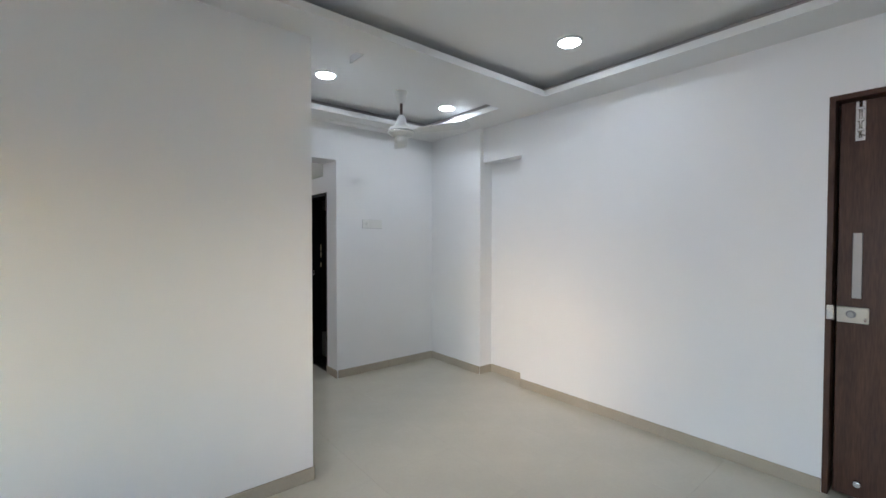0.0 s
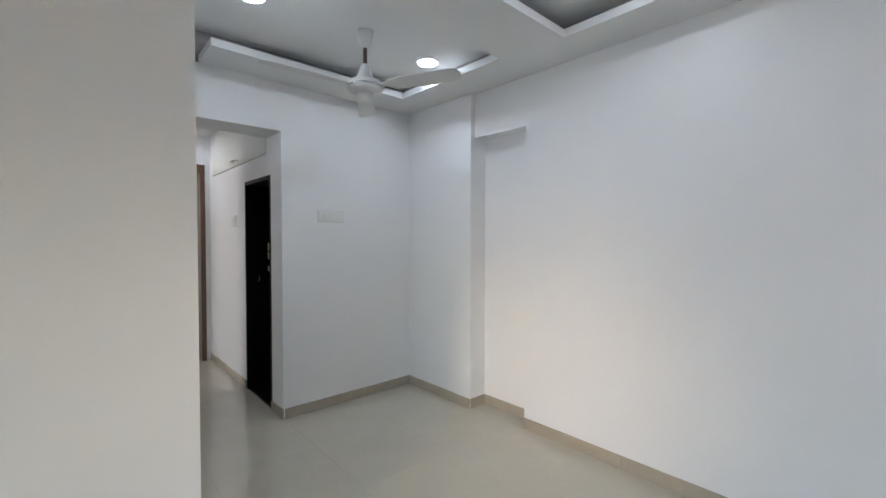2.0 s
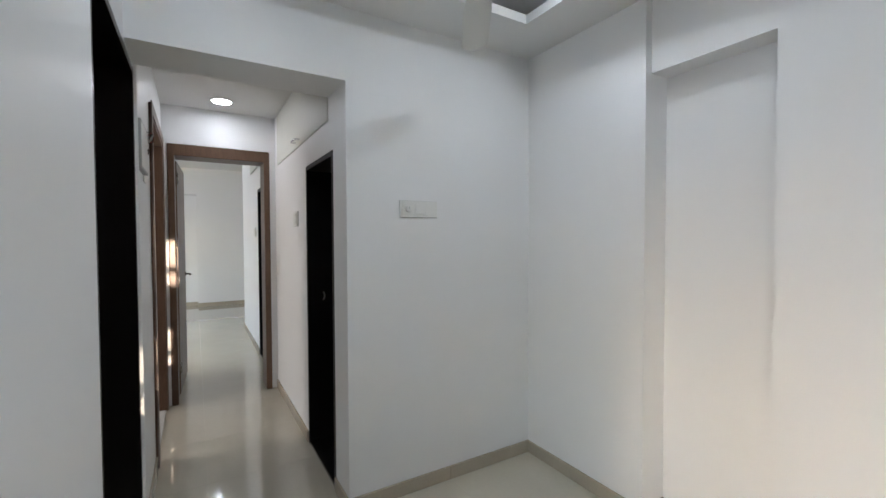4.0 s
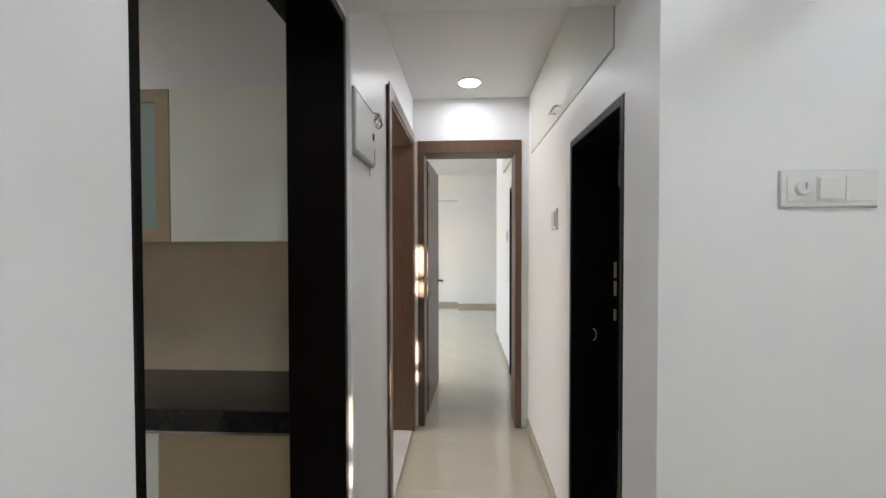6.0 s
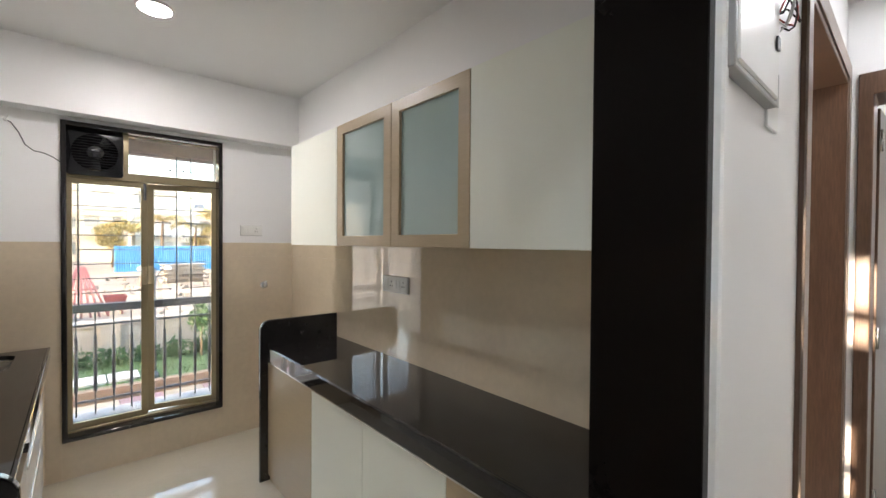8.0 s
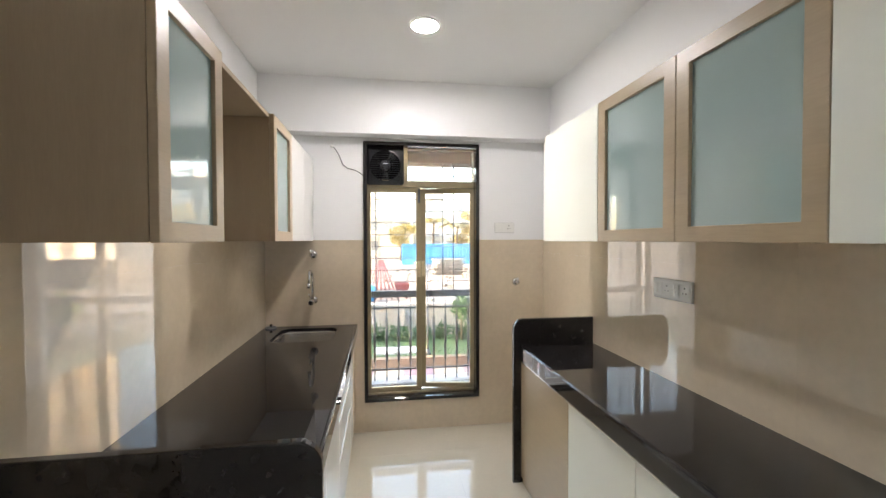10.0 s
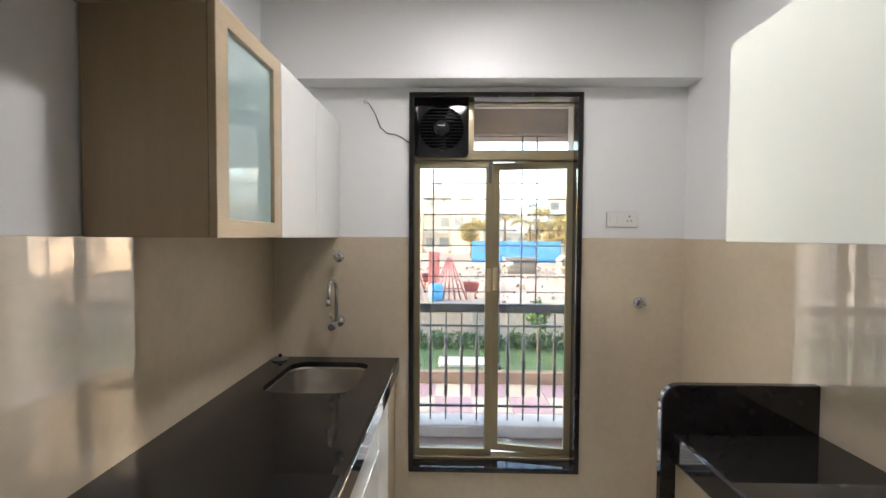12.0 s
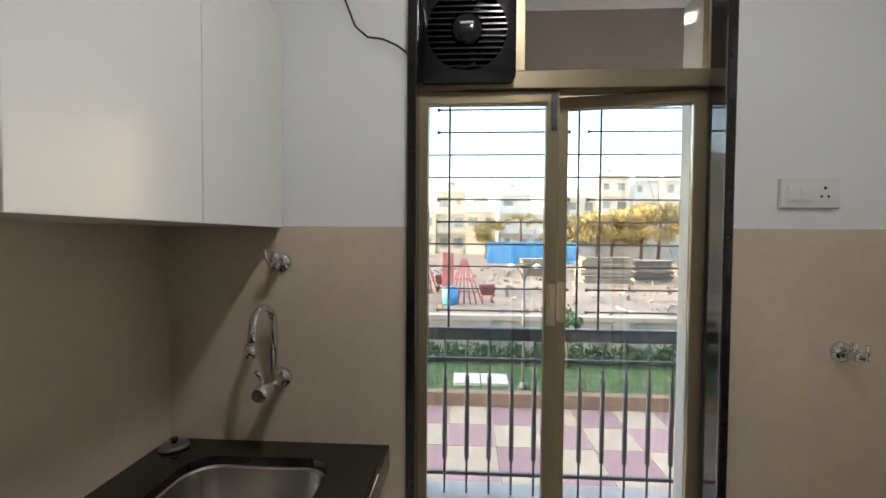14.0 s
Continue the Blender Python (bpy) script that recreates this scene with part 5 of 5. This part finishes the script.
def building(x, y, w, floors, d, mat_, label, seed):
    """A block whose long face looks towards +x: bays of uneven height and depth, uneven windows, slabs, balconies and tanks."""
    t = thing("apartment_building", (x, y, G), label, "building")
    rnd = random.Random(seed)
    bays = max(2, round(w / 4.2))
    bw = w / bays
    for b in range(bays):
        y0, y1 = y - w / 2 + b * bw, y - w / 2 + (b + 1) * bw
        n = floors - (1 if rnd.random() < 0.45 else 0)
        fx = x - rnd.choice((0.0, 0.9, 1.8))
        H = 3.0 * n
        part("wall", box(bmesh.new(), x - d, fx, y0, y1 - 0.02, G - 0.03, G + H), mat_ if rnd.random() < 0.6 else FACADE_W, t)
        roof = part("roof", boxes((x - d - 0.1, fx + 0.35, y0 - 0.1, y1 - 0.03, G + H, G + H + 0.18), (fx - 0.2, fx, y0, y1 - 0.05, G + H + 0.18, G + H + 0.95)), FACADE_W, t)
        if rnd.random() < 0.6:
            c = y0 + rnd.uniform(0.3, 0.7) * bw
            part("water_tank", lathe(bmesh.new(), [(0.7, G + H + 0.18), (0.72, G + H + 1.5), (0.5, G + H + 1.75), (0.1, G + H + 1.85)], (fx - 2.0, c, 0), seg=12), DARK_GLASS, roof)
        else:
            c = y0 + 0.5 * bw
            part("stair_head", boxes((fx - 4, fx - 1.2, c - 1.1, c + 1.1, G + H + 0.18, G + H + rnd.uniform(1.6, 2.5))), mat_, roof)
        for f in range(n):
            z = G + 3.0 * f
            part("floor_slab", boxes((fx + 0.002, fx + rnd.choice((0.12, 0.4)), y0, y1 - 0.04, z + 2.78, z + 2.95)), FACADE_W, t)
            for k in range(2):
                if rnd.random() < 0.22:
                    continue
                yy, hw, hh = y0 + (k + 0.5) * bw / 2 + rnd.uniform(-0.15, 0.15), rnd.uniform(0.35, 0.75), rnd.uniform(0.9, 1.5)
                win_ = part("window", boxes((fx + 0.004, fx + 0.03, yy - hw, yy + hw, z + 2.25 - hh, z + 2.25)), DARK_GLASS, t)
                part("sunshade", boxes((fx + 0.031, fx + 0.45, yy - hw - 0.15, yy + hw + 0.15, z + 2.3, z + 2.38)), FACADE_W, win_)
            if rnd.random() < 0.5:
                part("balcony", boxes((fx + 0.41, fx + 1.2, y0 + 0.3, y1 - 0.4, z, z + 0.12), (fx + 1.1, fx + 1.2, y0 + 0.3, y1 - 0.4, z + 0.12, z + 0.85)), mat_, t)


building(-62, -2.5, 13, 3, 9, FACADE, "cream three-storey apartment building beyond the yard", 1)
building(-66, 9.5, 9, 3, 9, FACADE_W, "pale three-storey apartment building behind trees", 2)
building(-70, 21, 10, 4, 9, FACADE, "cream four-storey apartment building behind trees", 3)
building(-64, -17, 12, 4, 9, FACADE_W, "pale four-storey apartment building beyond the yard", 4)
building(-72, 34, 12, 4, 9, FACADE_W, "pale four-storey apartment building behind trees", 5)


def tower(x0, x1, y, floors, d, label):
    """A tall block whose long face looks towards -y, with balconies and windows."""
    t = thing("apartment_tower", ((x0 + x1) / 2, y, G), label, "building")
    H = 3.0 * floors
    part("wall", box(bmesh.new(), x0, x1, y, y + d, G - 0.03, G + H), FACADE_W, t)
    part("roof", boxes((x0 - 0.2, x1 + 0.2, y - 0.2, y + d + 0.2, G + H, G + H + 0.25)), FACADE_W, t)
    n = int((x1 - x0) / 3.4)
    for f in range(floors):
        z = G + 3.0 * f
        for k in range(n):
            xx = x0 + (k + 0.5) * (x1 - x0) / n
            w = part("window", boxes((xx - 0.8, xx + 0.8, y - 0.03, y - 0.004, z + 0.8, z + 2.3)), DARK_GLASS, t)
            part("sill", boxes((xx - 0.95, xx + 0.95, y - 0.3, y - 0.031, z + 0.68, z + 0.78)), FACADE_W, w)
            if k % 2:
                part("balcony", boxes((xx - 1.4, xx + 1.4, y - 1.2, y - 0.01, z - 0.06, z + 0.08), (xx - 1.4, xx + 1.4, y - 1.2, y - 1.1, z + 0.08, z + 0.95)), FACADE, t)


tower(-42, -19, 22, 8, 12, "pale eight-storey apartment tower in low sun")
building(-70, -33, 14, 5, 10, FACADE, "cream five-storey apartment building beyond the yard", 6)

# ---- pieces: wall tiles, pavers, floor tiles ----
def tile_wall(name, us, zs, plane, axis, thick, inward, skip=()):
    """Glazed tiles on a wall plane; us, zs: joints; skip: (u0, u1, z0, z1) left open."""
    base = tagged(new(name), "tan glazed tiles up to cabinet height", "wall tiles", kind="structure")
    g = 0.0001
    for u0, u1 in zip(us, us[1:]):
        for z0, z1 in zip(zs, zs[1:]):
            if any(a < (u0 + u1) / 2 < b and c < (z0 + z1) / 2 < d for a, b, c, d in skip):
                continue
            p0, p1 = sorted((plane, plane + inward * thick))
            dims = (u0 + g, u1 - g, p0, p1, z0 + g, z1 - g) if axis == "x" else (p0, p1, u0 + g, u1 - g, z0 + g, z1 - g)
            part("tile", box(bmesh.new(), *dims), DADO, base)


tile_wall("tiles_kitchen_north", [-3.094, -2.9, -2.3, -1.7, -1.1, -0.5, -0.18], [0.0, 0.11, 0.71, 1.31, 1.409], 0.84, "x", 0.006, -1)
tile_wall("tiles_kitchen_south", [-3.094, -2.9, -2.3, -1.7, -1.1, -0.5, -0.18], [0.0, 0.11, 0.71, 1.31, 1.412], -1.22, "x", 0.006, 1)
tile_wall("tiles_kitchen_window", [-1.214, -0.9, -0.53, -0.1, 0.325, 0.834], [0.0, 0.225, 0.71, 1.31, 1.412], -3.10, "y", 0.006, 1, [(-0.53, 0.325, 0.225, 3)])

pave = tagged(new("pavement"), "pink and cream chequered cement pavers", "pavement", kind="structure")
part("bed", boxes((-7.72, -4.3, -14, 14, G - 0.05, G - 0.008)), GROUT, pave)
S = 0.55
shared = {}
for i in range(6):
    for j in range(-11, 14):
        key = (i + j) % 2
        if key not in shared:
            ob = part("paver", box(bmesh.new(), 0, S - 0.006, 0, S - 0.006, 0, 0.03, bev=0.003), (PINK, BUFF)[key], pave)
            shared[key] = ob.data
        else:
            ob = new("paver", shared[key])
            ob.parent = pave
        ob.location = (-7.715 + S * i, S * j, G - 0.012)

floor = structure("floor", boxes((-3.1, 2.8, -5.4, 8.05, -0.2, -0.0012)), GROUT, "beige vitrified tile floor, glossy and clean")
F = 0.6
data = None
for i in range(-6, 5):
    for j in range(-9, 14):
        x0, y0 = i * F + 0.26, j * F + 0.05
        if x0 + F < -3.1 or x0 > 2.8 or y0 + F < -5.4 or y0 > 8.05:
            continue
        if x0 >= -3.1 and x0 + F <= 2.8:
            if data is None:
                ob = part("floor_tile", box(bmesh.new(), 0.0004, F - 0.0004, 0.0004, F - 0.0004, 0, 0.006), FLOOR, floor)
                data = ob.data
            else:
                ob = new("floor_tile", data)
                ob.parent = floor
        else:
            a, b = max(x0, -3.1) - x0, min(x0 + F, 2.8) - x0
            ob = part("floor_tile", box(bmesh.new(), a + 0.0004, b - 0.0004, 0.0004, F - 0.0004, 0, 0.006), FLOOR, floor)
        ob.location = (x0, y0, -0.006)
